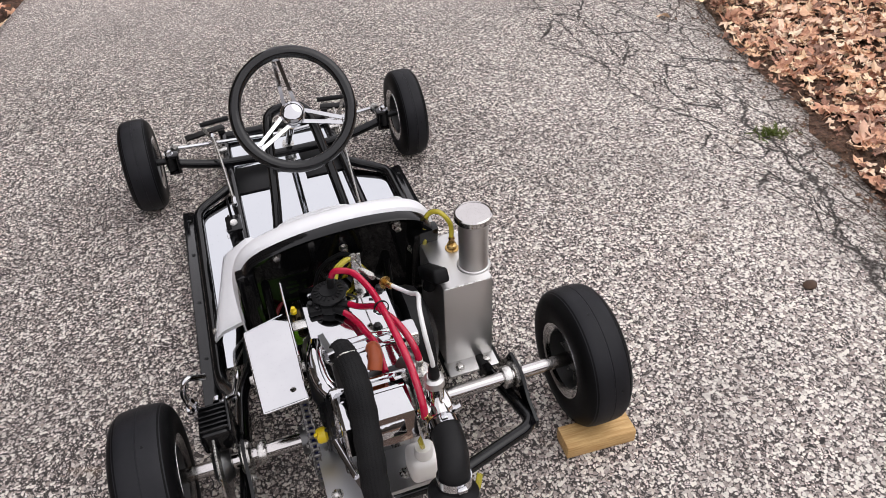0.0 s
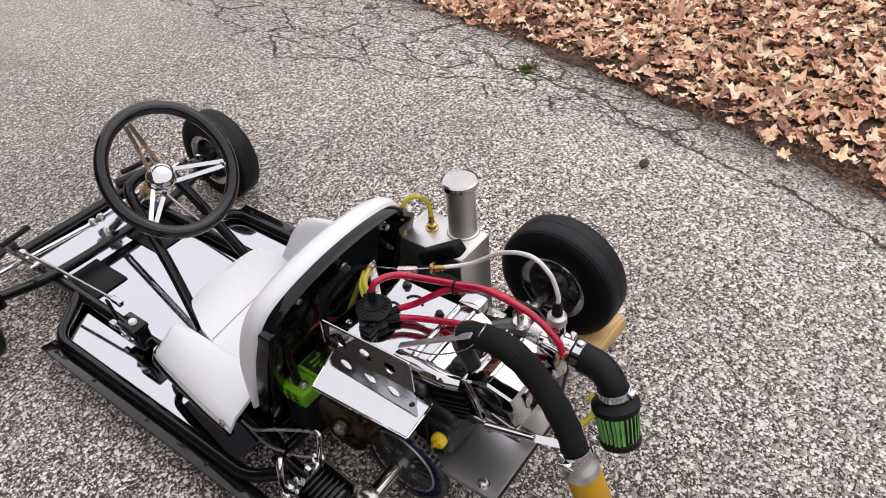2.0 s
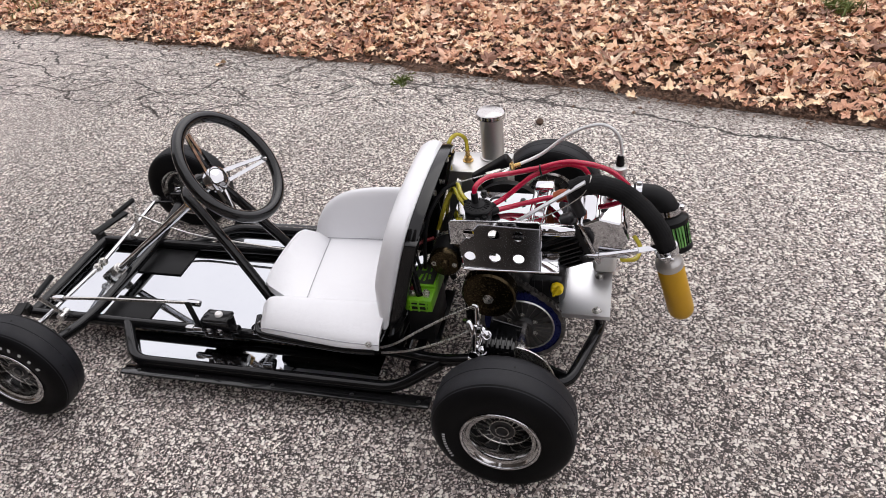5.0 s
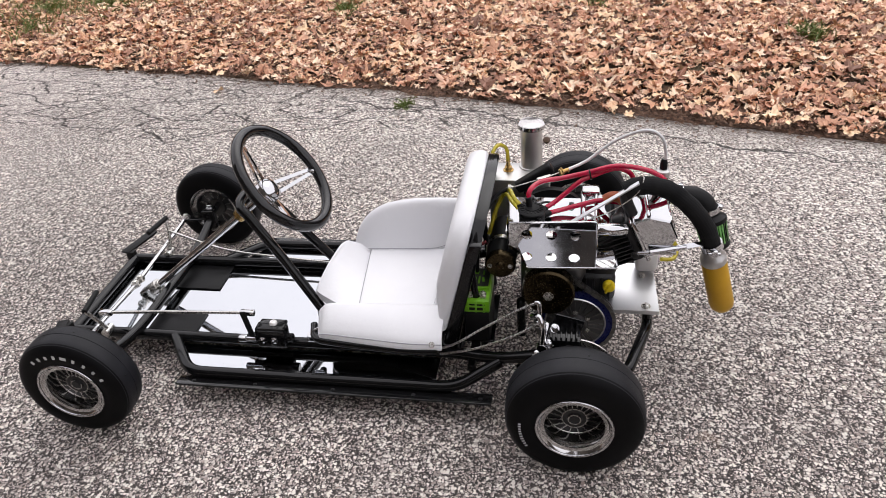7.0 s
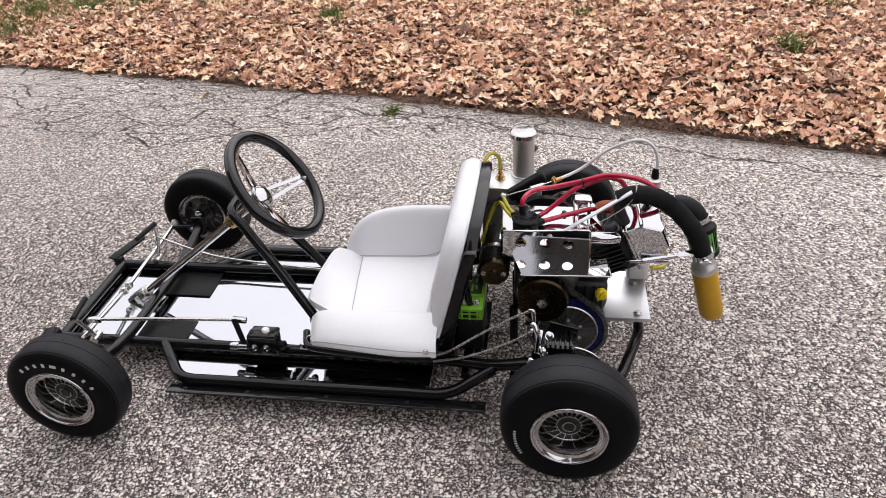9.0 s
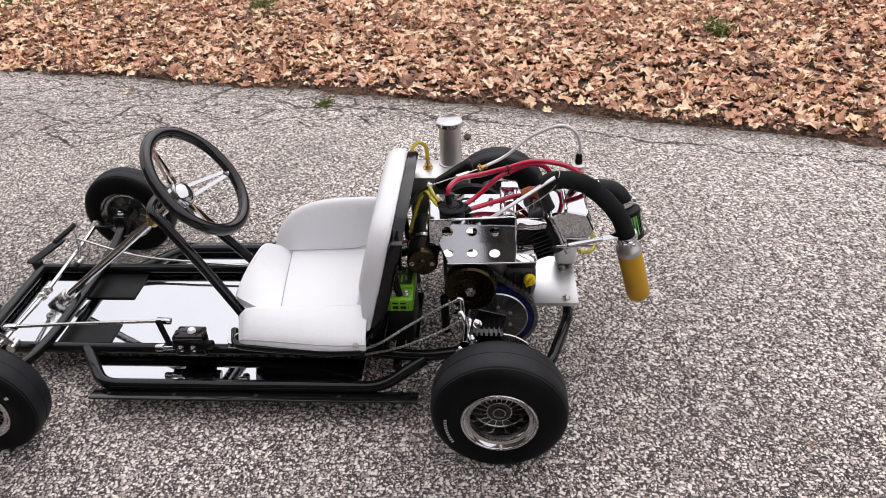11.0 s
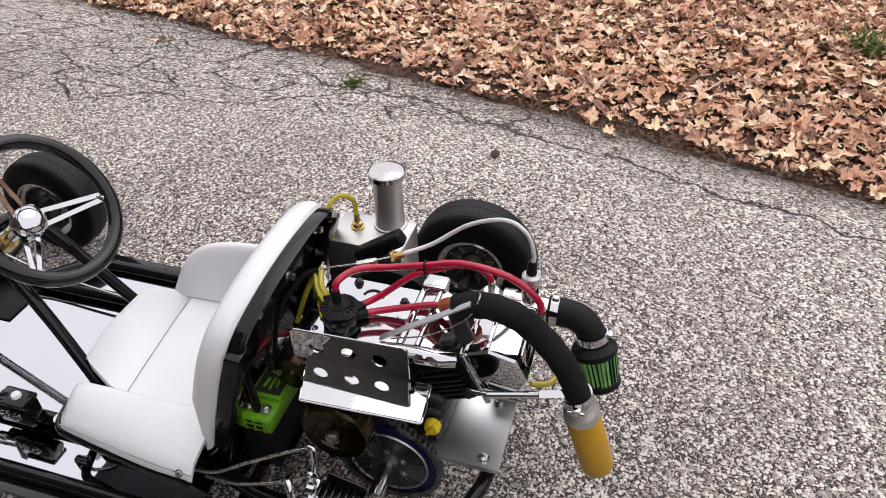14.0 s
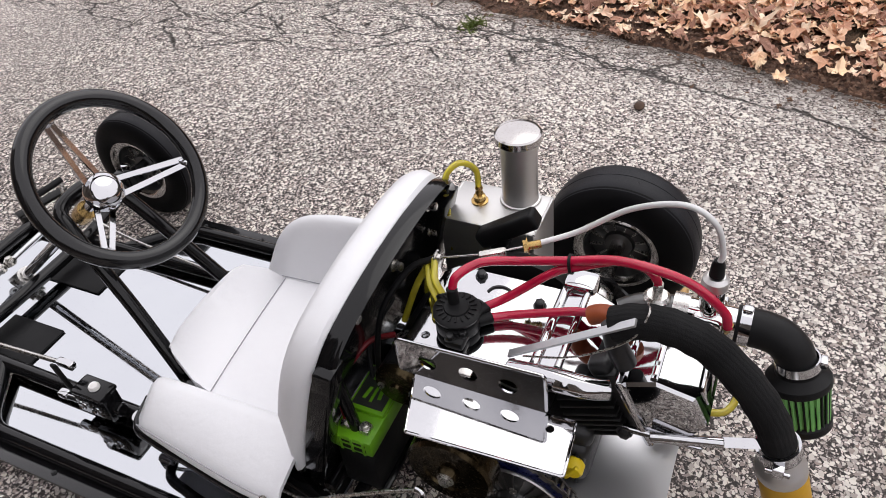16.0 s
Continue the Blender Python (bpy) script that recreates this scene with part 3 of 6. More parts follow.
def one(name, maker, mat, parent=None, label="", smooth=40):
    bm = bmesh.new()
    maker(bm)
    for v in bm.verts:   # the kart stands with the fall of the paving
        v.co.z += LEAN_A + LEAN_X * v.co.x + LEAN_Y * v.co.y
    return part(name, bm, mat, parent or kart, label, smooth)


TUBE = 0.0127


def pipe(name, pts, r=TUBE, mat=GLOSS, parent=None, label="", radius=0.035, smooth_line=False, seg=14, **more):
    line = curve(pts, 10) if smooth_line else bent(pts, radius, 6)
    return one(name, lambda bm: tube(bm, line, r, seg, **more), mat, parent, label)


# chassis -----------------------------------------------------------------
for s in (-1, 1):
    rail = pipe("main_rail", [(s * 0.228, 0.03, 0.138), (s * 0.222, 0.16, 0.110), (s * 0.180, 0.29, 0.084), (s * 0.158, 0.42, 0.066), (s * 0.155, 1.215, 0.066)], label="gloss black frame tube")
    nerf = pipe("side_rail", [(s * 0.160, 0.945, 0.066), (s * 0.262, 0.868, 0.056), (s * 0.262, 0.250, 0.058), (s * 0.226, 0.155, 0.106)])
    # flat running strip bolted outside the side rail
    strip = one("side_strip", lambda bm: box(bm, (s * 0.283, 0.528, 0.0475), (0.036, 0.715, 0.005), 0.0015, (0, -s * 10, 0)), LACQUER, None, "gloss black flat strip")
    for y in (0.845, 0.70, 0.52, 0.34, 0.195):
        one("bolt", lambda bm: hexbolt(bm, (s * 0.286, y, 0.0505), (-s * 0.17, 0, 0.98), 0.0034, 0.002), DARK_IRON, strip)
    one("side_pan", lambda bm: plate(bm, [(s * 0.160, 0.30), (s * 0.262, 0.30), (s * 0.262, 0.862), (s * 0.160, 0.935)], [], 0.002, pose(0, 0, 0.044)), PAN, None, "mirror-polished aluminium side pan", 0)
pipe("front_bumper", [(-0.155, 1.215, 0.066), (0.155, 1.215, 0.066)])
pipe("rear_bumper", [(-0.225, 0.12, 0.085), (-0.245, -0.105, 0.105), (-0.10, -0.158, 0.125), (0.10, -0.158, 0.125), (0.27, -0.10, 0.115), (0.235, 0.12, 0.085)], 0.012, radius=0.03)
for y in (0.58, 0.27):
    pipe("cross_tube", [(-0.158, y, 0.064), (0.158, y, 0.064)], 0.011)
one("floor_pan", lambda bm: plate(bm, [(-0.158, 0.25), (0.158, 0.25), (0.158, 1.215), (-0.158, 1.215)], [], 0.002, pose(0, 0, 0.050)), PAN, None, "mirror-polished aluminium floor pan", 0)
one("heel_pad", lambda bm: box(bm, (0.095, 0.992, 0.0545), (0.104, 0.140, 0.004), 0.001), PLASTIC, None, "black rubber heel pad")
one("heel_pad", lambda bm: box(bm, (-0.100, 0.975, 0.0545), (0.09, 0.128, 0.004), 0.001), PLASTIC, None, "black rubber heel pad")

# front axle, kingpins, steering --------------------------------------------
pipe("front_axle", [(-0.292, 1.04, 0.112), (-0.20, 1.04, 0.088), (-0.10, 1.04, 0.078), (0.10, 1.04, 0.078), (0.20, 1.04, 0.088), (0.292, 1.04, 0.112)], 0.0125, label="gloss black front axle beam", smooth_line=True)
for s in (-1, 1):
    yoke = one("kingpin_yoke", lambda bm: (box(bm, (s * 0.298, 1.04, 0.142), (0.034, 0.034, 0.008), 0.003), box(bm, (s * 0.298, 1.04, 0.092), (0.034, 0.034, 0.008), 0.003), box(bm, (s * 0.286, 1.04, 0.117), (0.010, 0.034, 0.056), 0.003)), GLOSS, None, "black steering yoke")
    one("spindle", lambda bm: (lathe(bm, [(0, 0), (0.013, 0.001), (0.013, 0.040), (0, 0.041)], (s * 0.305, 1.04, 0.097), (0, 0, 1), 16), rod(bm, (s * 0.305, 1.04, 0.125), (s * 0.40, 1.04, 0.130), 0.009)), DARK_IRON, yoke)
    one("kingpin_bolt", lambda bm: hexbolt(bm, (s * 0.305, 1.04, 0.146), (0, 0, 1), 0.0095, 0.010), CHROME, yoke, "chrome kingpin bolt")
    one("steering_arm", lambda bm: (box(bm, (s * 0.297, 1.082, 0.112), (0.022, 0.075, 0.007), 0.003, (0, 0, s * 12)),), GLOSS, yoke)

HUB = Vector((0.017, 0.697, 0.380))
LOW = Vector((0.020, 1.085, 0.072))
AX = (HUB - LOW).normalized()
column = one("steering_column", lambda bm: rod(bm, LOW - AX * 0.012, HUB - AX * 0.03, 0.0095), CHROME, None, "chrome steering column")
one("pitman_arm", lambda bm: (box(bm, (0.022, 1.108, 0.070), (0.026, 0.06, 0.008), 0.003, (-35, 0, 0)), lathe(bm, [(0, -0.01), (0.017, -0.01), (0.017, 0.012), (0, 0.012)], LOW, AX, 18)), STEEL, column)
one("column_nut", lambda bm: hexbolt(bm, LOW + AX * 0.012, AX, 0.012, 0.010), STEEL, column)
for s in (-1, 1):
    a, b = Vector((s * 0.293, 1.115, 0.116)), Vector((0.022 + s * 0.012, 1.135, 0.084))
    tie = one("tie_rod", lambda bm: rod(bm, a, b, 0.0058), CHROME, None, "chrome tie rod")
    for q in (a, b):
        one("rod_end", lambda bm: (lathe(bm, [(0.004, -0.006), (0.011, -0.006), (0.013, 0), (0.011, 0.006), (0.004, 0.006)], q, (0, 0.2, 1), 16), hexbolt(bm, q + Vector((0, 0, 0.006)), (0, 0, 1), 0.007, 0.006)), STEEL, tie)

# hoop that carries the column
hoop = pipe("column_hoop", [(-0.085, 0.575, 0.075), (-0.062, 0.655, 0.20), (-0.045, 0.735, 0.325), (-0.03, 0.765, 0.352), (0.012, 0.772, 0.358), (0.045, 0.765, 0.352), (0.062, 0.735, 0.325), (0.085, 0.655, 0.20), (0.105, 0.575, 0.075)], 0.0115, label="gloss black steering support hoop", smooth_line=True)
one("column_bush", lambda bm: lathe(bm, [(0.0095, -0.016), (0.016, -0.016), (0.017, 0), (0.016, 0.016), (0.0095, 0.016)], HUB - AX * 0.115, AX, 20), BRASS, hoop, "brass column bush")

# steering wheel
wheel_rim = one("steering_wheel", lambda bm: lathe(bm, [(0.1275 + 0.0135 * math.cos(a), 0.042 + 0.0128 * math.sin(a)) for a in (2 * math.pi * i / 16 for i in range(16))], HUB, AX, 72, True), LACQUER, None, "gloss black three-spoke steering wheel rim")
one("hub_cap", lambda bm: lathe(bm, [(0, 0.004), (0.014, 0.003), (0.024, -0.001), (0.029, -0.008), (0.030, -0.026), (0, -0.027)], HUB, AX, 36), CHROME, wheel_rim, "chrome domed hub cap")
_up = Vector((0, AX.z, -AX.y)).normalized()
_rt = Vector((1, 0, 0))
for deg in (97, 217, 337):
    u = _rt * math.cos(radians(deg)) + _up * math.sin(radians(deg))
    w = AX.cross(u)

    def spoke(bm):
        for q in (-1, 1):
            a = HUB - AX * 0.012 + u * 0.020 + w * q * 0.013
            b = HUB + AX * 0.036 + u * 0.118 + w * q * 0.0045
            d = (b - a).normalized()
            x = d.cross(AX).normalized()
            vs = [bm.verts.new(p + x * i * 0.0042 + AX * j * 0.002) for p in (a, b) for i, j in ((-1, -1), (1, -1), (1, 1), (-1, 1))]
            for f in ((0, 1, 2, 3), (4, 7, 6, 5), (0, 4, 5, 1), (1, 5, 6, 2), (2, 6, 7, 3), (3, 7, 4, 0)):
                bm.faces.new([vs[i] for i in f])
        box(bm, HUB + AX * 0.038 + u * 0.119, (0.018, 0.018, 0.010), 0.003)
    one("spoke", spoke, CHROME, wheel_rim, "chrome twin-bar spoke", 30)

# pedals, rods, master cylinder ----------------------------------------------
for s in (-1, 1):
    pedal = pipe("pedal", [(s * 0.165, 1.115, 0.080), (s * 0.185, 1.112, 0.120), (s * 0.206, 1.121, 0.168)], 0.0048, STEEL, None, "bent steel pedal with a black rubber sleeve", 0.02)
    one("pedal_sleeve", lambda bm: rod(bm, (s * 0.209, 1.121, 0.168), (s * 0.130, 1.136, 0.166), 0.0068), PLASTIC, pedal, "black rubber sleeve")
    one("pedal_pivot", lambda bm: lathe(bm, [(0, -0.014), (0.010, -0.014), (0.010, 0.014), (0, 0.014)], (s * 0.166, 1.115, 0.080), (1, 0, 0), 16), STEEL, pedal)
    one("foot_rest", lambda bm: (box(bm, (s * 0.206, 1.226, 0.086), (0.118, 0.027, 0.007), 0.002, (0, 0, -s * 15)), box(bm, (s * 0.158, 1.228, 0.075), (0.020, 0.022, 0.024), 0.003),), SATIN, None, "black foot rest bar")

brake_rod = pipe("brake_rod", [(-0.183, 1.095, 0.148), (-0.172, 0.95, 0.150), (-0.160, 0.735, 0.150)], 0.0038, STEEL, None, "thin steel brake rod", 0.02)
for q in ((-0.183, 1.088, 0.148), (-0.160, 0.742, 0.150)):
    one("clevis", lambda bm: box(bm, q, (0.013, 0.034, 0.013), 0.003), CHROME, brake_rod)
pipe("throttle_cable", [(0.17, 1.10, 0.15), (0.165, 0.95, 0.10), (0.15, 0.78, 0.09), (0.135, 0.58, 0.085)], 0.0032, STEEL, None, "steel throttle cable", smooth_line=True)
master = one("master_cylinder", lambda bm: (box(bm, (-0.172, 0.688, 0.098), (0.032, 0.072, 0.054), 0.005), box(bm, (-0.172, 0.684, 0.126), (0.038, 0.064, 0.010), 0.004), rod(bm, (-0.172, 0.75, 0.088), (-0.172, 0.64, 0.092), 0.011, 20)), GLOSS, None, "black brake master cylinder on the frame rail")
one("lever", lambda bm: box(bm, (-0.176, 0.741, 0.120), (0.006, 0.014, 0.090), 0.003, (-8, 0, 0)), SATIN, master, "black brake lever arm")
one("filler_cap", lambda bm: lathe(bm, [(0, 0.008), (0.007, 0.008), (0.009, 0.005), (0.009, 0), (0, 0)], (-0.172, 0.680, 0.130), (0, 0, 1), 20), WHITE_PLASTIC, master, "white filler cap")
for y in (0.708, 0.680):
    one("bolt", lambda bm: (lathe(bm, [(0.004, 0.004), (0.0085, 0.003), (0.009, 0), (0.004, 0)], (-0.187, y, 0.095), (-1, 0, 0), 18), hexbolt(bm, (-0.188, y, 0.095), (-1, 0, 0), 0.0045, 0.006)), CHROME, master)
one("clevis_pin", lambda bm: (rod(bm, (-0.180, 0.770, 0.088), (-0.180, 0.728, 0.090), 0.006), box(bm, (-0.180, 0.760, 0.090), (0.014, 0.020, 0.014), 0.003)), CHROME, master)
one("banjo", lambda bm: (rod(bm, (-0.180, 0.600, 0.100), (-0.180, 0.575, 0.100), 0.008), lathe(bm, [(0.005, -0.006), (0.012, -0.006), (0.012, 0.006), (0.005, 0.006)], (-0.180, 0.588, 0.108), (0, 0, 1), 16)), CHROME, master)
pipe("brake_line", [(-0.180, 0.590, 0.112), (-0.178, 0.575, 0.128), (-0.165, 0.545, 0.130), (-0.16, 0.52, 0.112), (-0.165, 0.46, 0.095)], 0.0035, CHROME, master, "braided steel brake line", smooth_line=True)


# wheels ----------------------------------------------------------------------
def wheel(at, width, s, marks, R=0.132):
    """s: 1 where the outer face looks to +x. The rim is the part, with tyre, tread, fins and nuts on it."""
    W, k = width, R / 0.132
    ax = (s, 0, 0)
    rim = one("wheel", lambda bm: (
        lathe(bm, [(0.0565, W * 0.42), (0.066, W * 0.44), (0.0725, W * 0.455), (0.0735, W * 0.485), (0.0705, W * 0.49), (0.066, W * 0.46), (0.060, W * 0.40), (0.057, W * 0.18), (0.055, -W * 0.10), (0.057, -W * 0.38), (0.066, -W * 0.46), (0.073, -W * 0.48), (0.0735, -W * 0.455), (0.066, -W * 0.43), (0.062, -W * 0.36), (0.060, W * 0.36)], at, ax, 48, True),
        ), RIM, None, "polished aluminium kart wheel with cooling fins")
    one("lip", lambda bm: lathe(bm, [(0.0705 + 0.0028 * math.cos(q), W * 0.484 + 0.0028 * math.sin(q)) for q in (2 * math.pi * i / 10 for i in range(10))], at, ax, 56, True), CHROME, rim, "bright rolled rim edge")
    one("disc", lambda bm: lathe(bm, [(0.0, W * 0.16), (0.020, W * 0.16), (0.0555, W * 0.05), (0.0555, W * 0.02), (0.020, W * 0.06), (0, W * 0.06)], at, ax, 48), SATIN, rim, "dark recessed wheel disc")
    one("barrel", lambda bm: lathe(bm, [(0.0568, -W * 0.40), (0.0540, -W * 0.10), (0.0545, W * 0.015)], at, ax, 48), CAST, rim, "dark inner barrel")
    inner = one("inner_disc", lambda bm: lathe(bm, [(0.0, -W * 0.22), (0.024, -W * 0.22), (0.027, -W * 0.15), (0.0535, -W * 0.10), (0.0535, -W * 0.06), (0, -W * 0.06)], at, ax, 40), CAST, rim, "grey inner wheel disc")
    for i in range(12):
        a = 2 * math.pi * (i + 0.5) / 12
        one("inner_fin", lambda bm: box(bm, Vector(at) + Vector((-s * W * 0.15, 0.041 * math.cos(a), 0.041 * math.sin(a))), (0.007, 0.026, 0.0016), 0.0, (math.degrees(a), 0, 0)), STEEL, inner, smooth=0)
    one("tyre", lambda bm: lathe(bm, [(0.0705, W * 0.455), (0.080, W * 0.485), (0.094 * k, W * 0.50), (0.108 * k, W * 0.49), (0.118 * k, W * 0.455), (0.1255 * k, W * 0.39), (0.1295 * k, W * 0.33), (0.128 * k, 0), (0.1295 * k, -W * 0.33), (0.1255 * k, -W * 0.39), (0.118 * k, -W * 0.455), (0.108 * k, -W * 0.49), (0.094 * k, -W * 0.50), (0.080, -W * 0.485), (0.0705, -W * 0.455), (0.066, 0)], at, ax, 64, True), RUBBER, rim, "smooth black slick tyre")
    one("tread", lambda bm: lathe(bm, [(0.127 * k, W * 0.37), (R - 0.0016, W * 0.31), (R, W * 0.20), (R + 0.0004, W * 0.012), (R - 0.0003, W * 0.006), (R - 0.0003, -W * 0.006), (R + 0.0004, -W * 0.012), (R, -W * 0.20), (R - 0.0016, -W * 0.31), (0.127 * k, -W * 0.37)], at, ax, 64), TREAD, rim, "dusty grey slick tread")
    for a, h in ((0.3, 0.12), (1.75, -0.1), (2.9, 0.15), (4.4, 0.0)):   # wear dimples
        q = Vector(at) + Vector((s * h * W, R * math.cos(a), R * math.sin(a)))
        one("dimple", lambda bm: lathe(bm, [(0, 0.0006), (0.002, 0.0006), (0.0024, 0)], q, (0, math.cos(a), math.sin(a)), 10), PLASTIC, rim)
    m = Matrix(((0, 0, s, at[0]), (s, 0, 0, at[1]), (0, 1, 0, at[2]), (0, 0, 0, 1)))
    for i in range(18):
        a = 2 * math.pi * i / 18

        def fin(bm):
            c = m @ Matrix.Rotation(a, 4, "Z")
            vs = [bm.verts.new(c @ Vector(p)) for p in ((0.024, -0.00045, W * 0.15), (0.056, -0.00045, W * 0.06), (0.056, -0.00045, W * 0.085), (0.024, -0.00045, W * 0.185), (0.024, 0.00045, W * 0.15), (0.056, 0.00045, W * 0.06), (0.056, 0.00045, W * 0.085), (0.024, 0.00045, W * 0.185))]
            for f in ((0, 1, 2, 3), (7, 6, 5, 4), (0, 4, 5, 1), (1, 5, 6, 2), (2, 6, 7, 3), (3, 7, 4, 0)):
                bm.faces.new([vs[i] for i in f])
        one("fin", fin, STEEL, rim, smooth=0)
    one("hub_cap", lambda bm: lathe(bm, [(0, W * 0.215), (0.009, W * 0.215), (0.0105, W * 0.235), (0.0135, W * 0.235), (0.015, W * 0.205), (0.0225, W * 0.200), (0.0245, W * 0.15), (0, W * 0.14)], at, ax, 32), DARK_IRON, rim, "dark wheel hub")
    for r, h in ((0.0235, 0.195), (0.0118, 0.232)):
        one("hub_ring", lambda bm: lathe(bm, [(r - 0.0010, W * h), (r - 0.0008, W * (h + 0.014)), (r + 0.0006, W * (h + 0.014)), (r + 0.0010, W * h)], at, ax, 32), STEEL, rim, "thin bright hub ring")
    for i in range(3):
        a = 2 * math.pi * i / 3 + 0.5
        q = m @ Vector((0.040 * math.cos(a), 0.040 * math.sin(a), -W * 0.02))
        one("nut", lambda bm: hexbolt(bm, q, (-s, 0, 0), 0.006, 0.006), STEEL, rim)
    one("inner_band", lambda bm: lathe(bm, [(0.0530, W * 0.05), (0.0545, W * 0.07), (0.0550, W * 0.04)], at, ax, 48, True), STEEL, rim, "thin bright band inside the dish")
    one("valve", lambda bm: rod(bm, m @ Vector((0.05, 0.012, W * 0.30)), m @ Vector((0.040, 0.010, W * 0.38)), 0.003), PLASTIC, rim)
    # raised white lettering shown as plain bars round the sidewall
    for a0, count, gap, tall, wide in marks:
        for i in range(count):
            a = radians(a0 + gap * i)

            def bar(bm):
                c = m @ Matrix.Rotation(a, 4, "Z")
                h = W * 0.5 + 0.0003
                vs = [bm.verts.new(c @ Vector((0.102 * k + dr * tall, dt, h))) for dr, dt in ((-0.5, -wide), (0.5, -wide), (0.5, wide), (-0.5, wide))]
                bm.faces.new(vs)
                r = bmesh.ops.extrude_face_region(bm, geom=bm.faces[:])
                bmesh.ops.translate(bm, verts=[v for v in r["geom"] if isinstance(v, bmesh.types.BMVert)], vec=m.to_3x3() @ Vector((0, 0, 0.0006)))
            one("sidewall_mark", bar, MARK, rim, "short white bar painted on the sidewall", 0)
    return rim


wheel((-0.378, 0.0, 0.131), 0.102, -1, [(176, 10, 3.6, 0.0055, 0.0012)], 0.1325)
wheel((0.406, -0.008, 0.146), 0.092, 1, [], 0.1318)   # lifted on the edge of the wood block
wheel((-0.375, 1.043, 0.1255), 0.084, -1, [(126, 4, -11.5, 0.0085, 0.0030), (79, 1, 0, 0.007, 0.0065), (66, 4, -13.5, 0.0085, 0.0030)], 0.1230)
wheel((0.372, 1.045, 0.118), 0.080, 1, [], 0.1245)

# rear axle, bearings, sprocket, brake ------------------------------------------
axle = one("rear_axle", lambda bm: rod(bm, (-0.394, 0, 0.131), (0.42, -0.008, 0.1465), 0.0127, 20), CAPMETAL, None, "bright steel rear axle")
for x in (-0.20, 0.255, 0.12):
    one("axle_collar", lambda bm: lathe(bm, [(0.0127, -0.008), (0.020, -0.008), (0.021, -0.006), (0.021, 0.006), (0.020, 0.008), (0.0127, 0.008)], (x, -0.0039 - 0.0098 * x, 0.1385 + 0.019 * x), (1, 0, 0), 24), STEEL, axle)
for x in (-0.228, 0.276):
    hanger = one("axle_hanger", lambda bm: plate(bm, [(0.10, 0.066), (0.10, 0.085), (0.05, 0.125), (0.025, 0.168), (-0.025, 0.168), (-0.06, 0.135), (-0.10, 0.118), (-0.10, 0.100), (0.0, 0.078)], [circle(0, 0.132, 0.013)], 0.006, Matrix(((0, 0, 1, x - 0.003), (1, 0, 0, 0), (0, 1, 0, 0), (0, 0, 0, 1)))), GLOSS, None, "black axle hanger plate", 30)
    one("bearing", lambda bm: lathe(bm, [(0.0127, -0.010), (0.024, -0.010), (0.029, -0.006), (0.029, 0.006), (0.024, 0.010), (0.0127, 0.010)], (x, 0, 0.132), (1, 0, 0), 28), STEEL, hanger)
    for y, z in ((0.035, 0.118), (-0.036, 0.118), (0.0, 0.163)):
        one("bolt", lambda bm: hexbolt(bm, (x + 0.004, y, z), (1, 0, 0), 0.0055, 0.006), STEEL, hanger)

disc = one("brake_disc", lambda bm: lathe(bm, [(0.030, -0.002), (0.082, -0.002), (0.083, 0), (0.082, 0.002), (0.030, 0.002)], (-0.268, 0, 0.132), (1, 0, 0), 56, True), STEEL, None, "bare steel brake disc")
one("disc_hub", lambda bm: lathe(bm, [(0.0127, -0.014), (0.026, -0.014), (0.034, -0.003), (0.034, 0.003), (0.026, 0.016), (0.0127, 0.016)], (-0.268, 0, 0.132), (1, 0, 0), 28), CAST, disc)
cal = one("brake_caliper", lambda bm: (box(bm, (-0.262, 0.022, 0.200), (0.052, 0.066, 0.050), 0.010),), GLOSS, None, "black finned brake caliper with steel bolts")
for k in range(6):
    one("fin", lambda bm: box(bm, (-0.262, 0.048 - 0.010 * k, 0.227), (0.048, 0.004, 0.008), 0.0015), GLOSS, cal)
for x, y, z in ((-0.252, 0.066, 0.222), (-0.252, 0.066, 0.196), (-0.290, 0.066, 0.222), (-0.290, 0.066, 0.196)):
    one("bolt", lambda bm: hexbolt(bm, (x, y - 0.009, z), (0, 1, 0), 0.0058, 0.012), CHROME, cal)
one("bracket", lambda bm: (box(bm, (-0.236, 0.03, 0.17), (0.005, 0.06, 0.15), 0.002, (15, 0, 0)),), GLOSS, cal)
pipe("brake_line", [(-0.200, 0.32, 0.098), (-0.216, 0.255, 0.138), (-0.216, 0.19, 0.186), (-0.212, 0.12, 0.232), (-0.208, 0.080, 0.252)], 0.0027, STEEL, cal, "braided steel brake line", smooth_line=True)
pipe("brake_line", [(-0.205, 0.29, 0.098), (-0.222, 0.22, 0.130), (-0.226, 0.16, 0.160), (-0.226, 0.11, 0.188), (-0.224, 0.076, 0.212)], 0.0027, STEEL, cal, "braided steel brake line", smooth_line=True)
pipe("brake_tube", [(-0.208, 0.082, 0.253), (-0.209, 0.074, 0.254), (-0.218, 0.072, 0.228), (-0.224, 0.072, 0.212)], 0.0050, CHROME, cal, "chrome brake fitting", 0.01)
pipe("brake_tube", [(-0.226, 0.070, 0.216), (-0.240, 0.056, 0.224), (-0.262, 0.060, 0.206), (-0.282, 0.072, 0.186)], 0.0052, CHROME, cal, "chrome brake fitting", smooth_line=True)
one("fitting", lambda bm: hexbolt(bm, (-0.224, 0.074, 0.208), (0, 0, 1), 0.007, 0.012), CHROME, cal)
one("fitting", lambda bm: hexbolt(bm, (-0.282, 0.074, 0.180), (0, 0, 1), 0.008, 0.012), CHROME, cal)
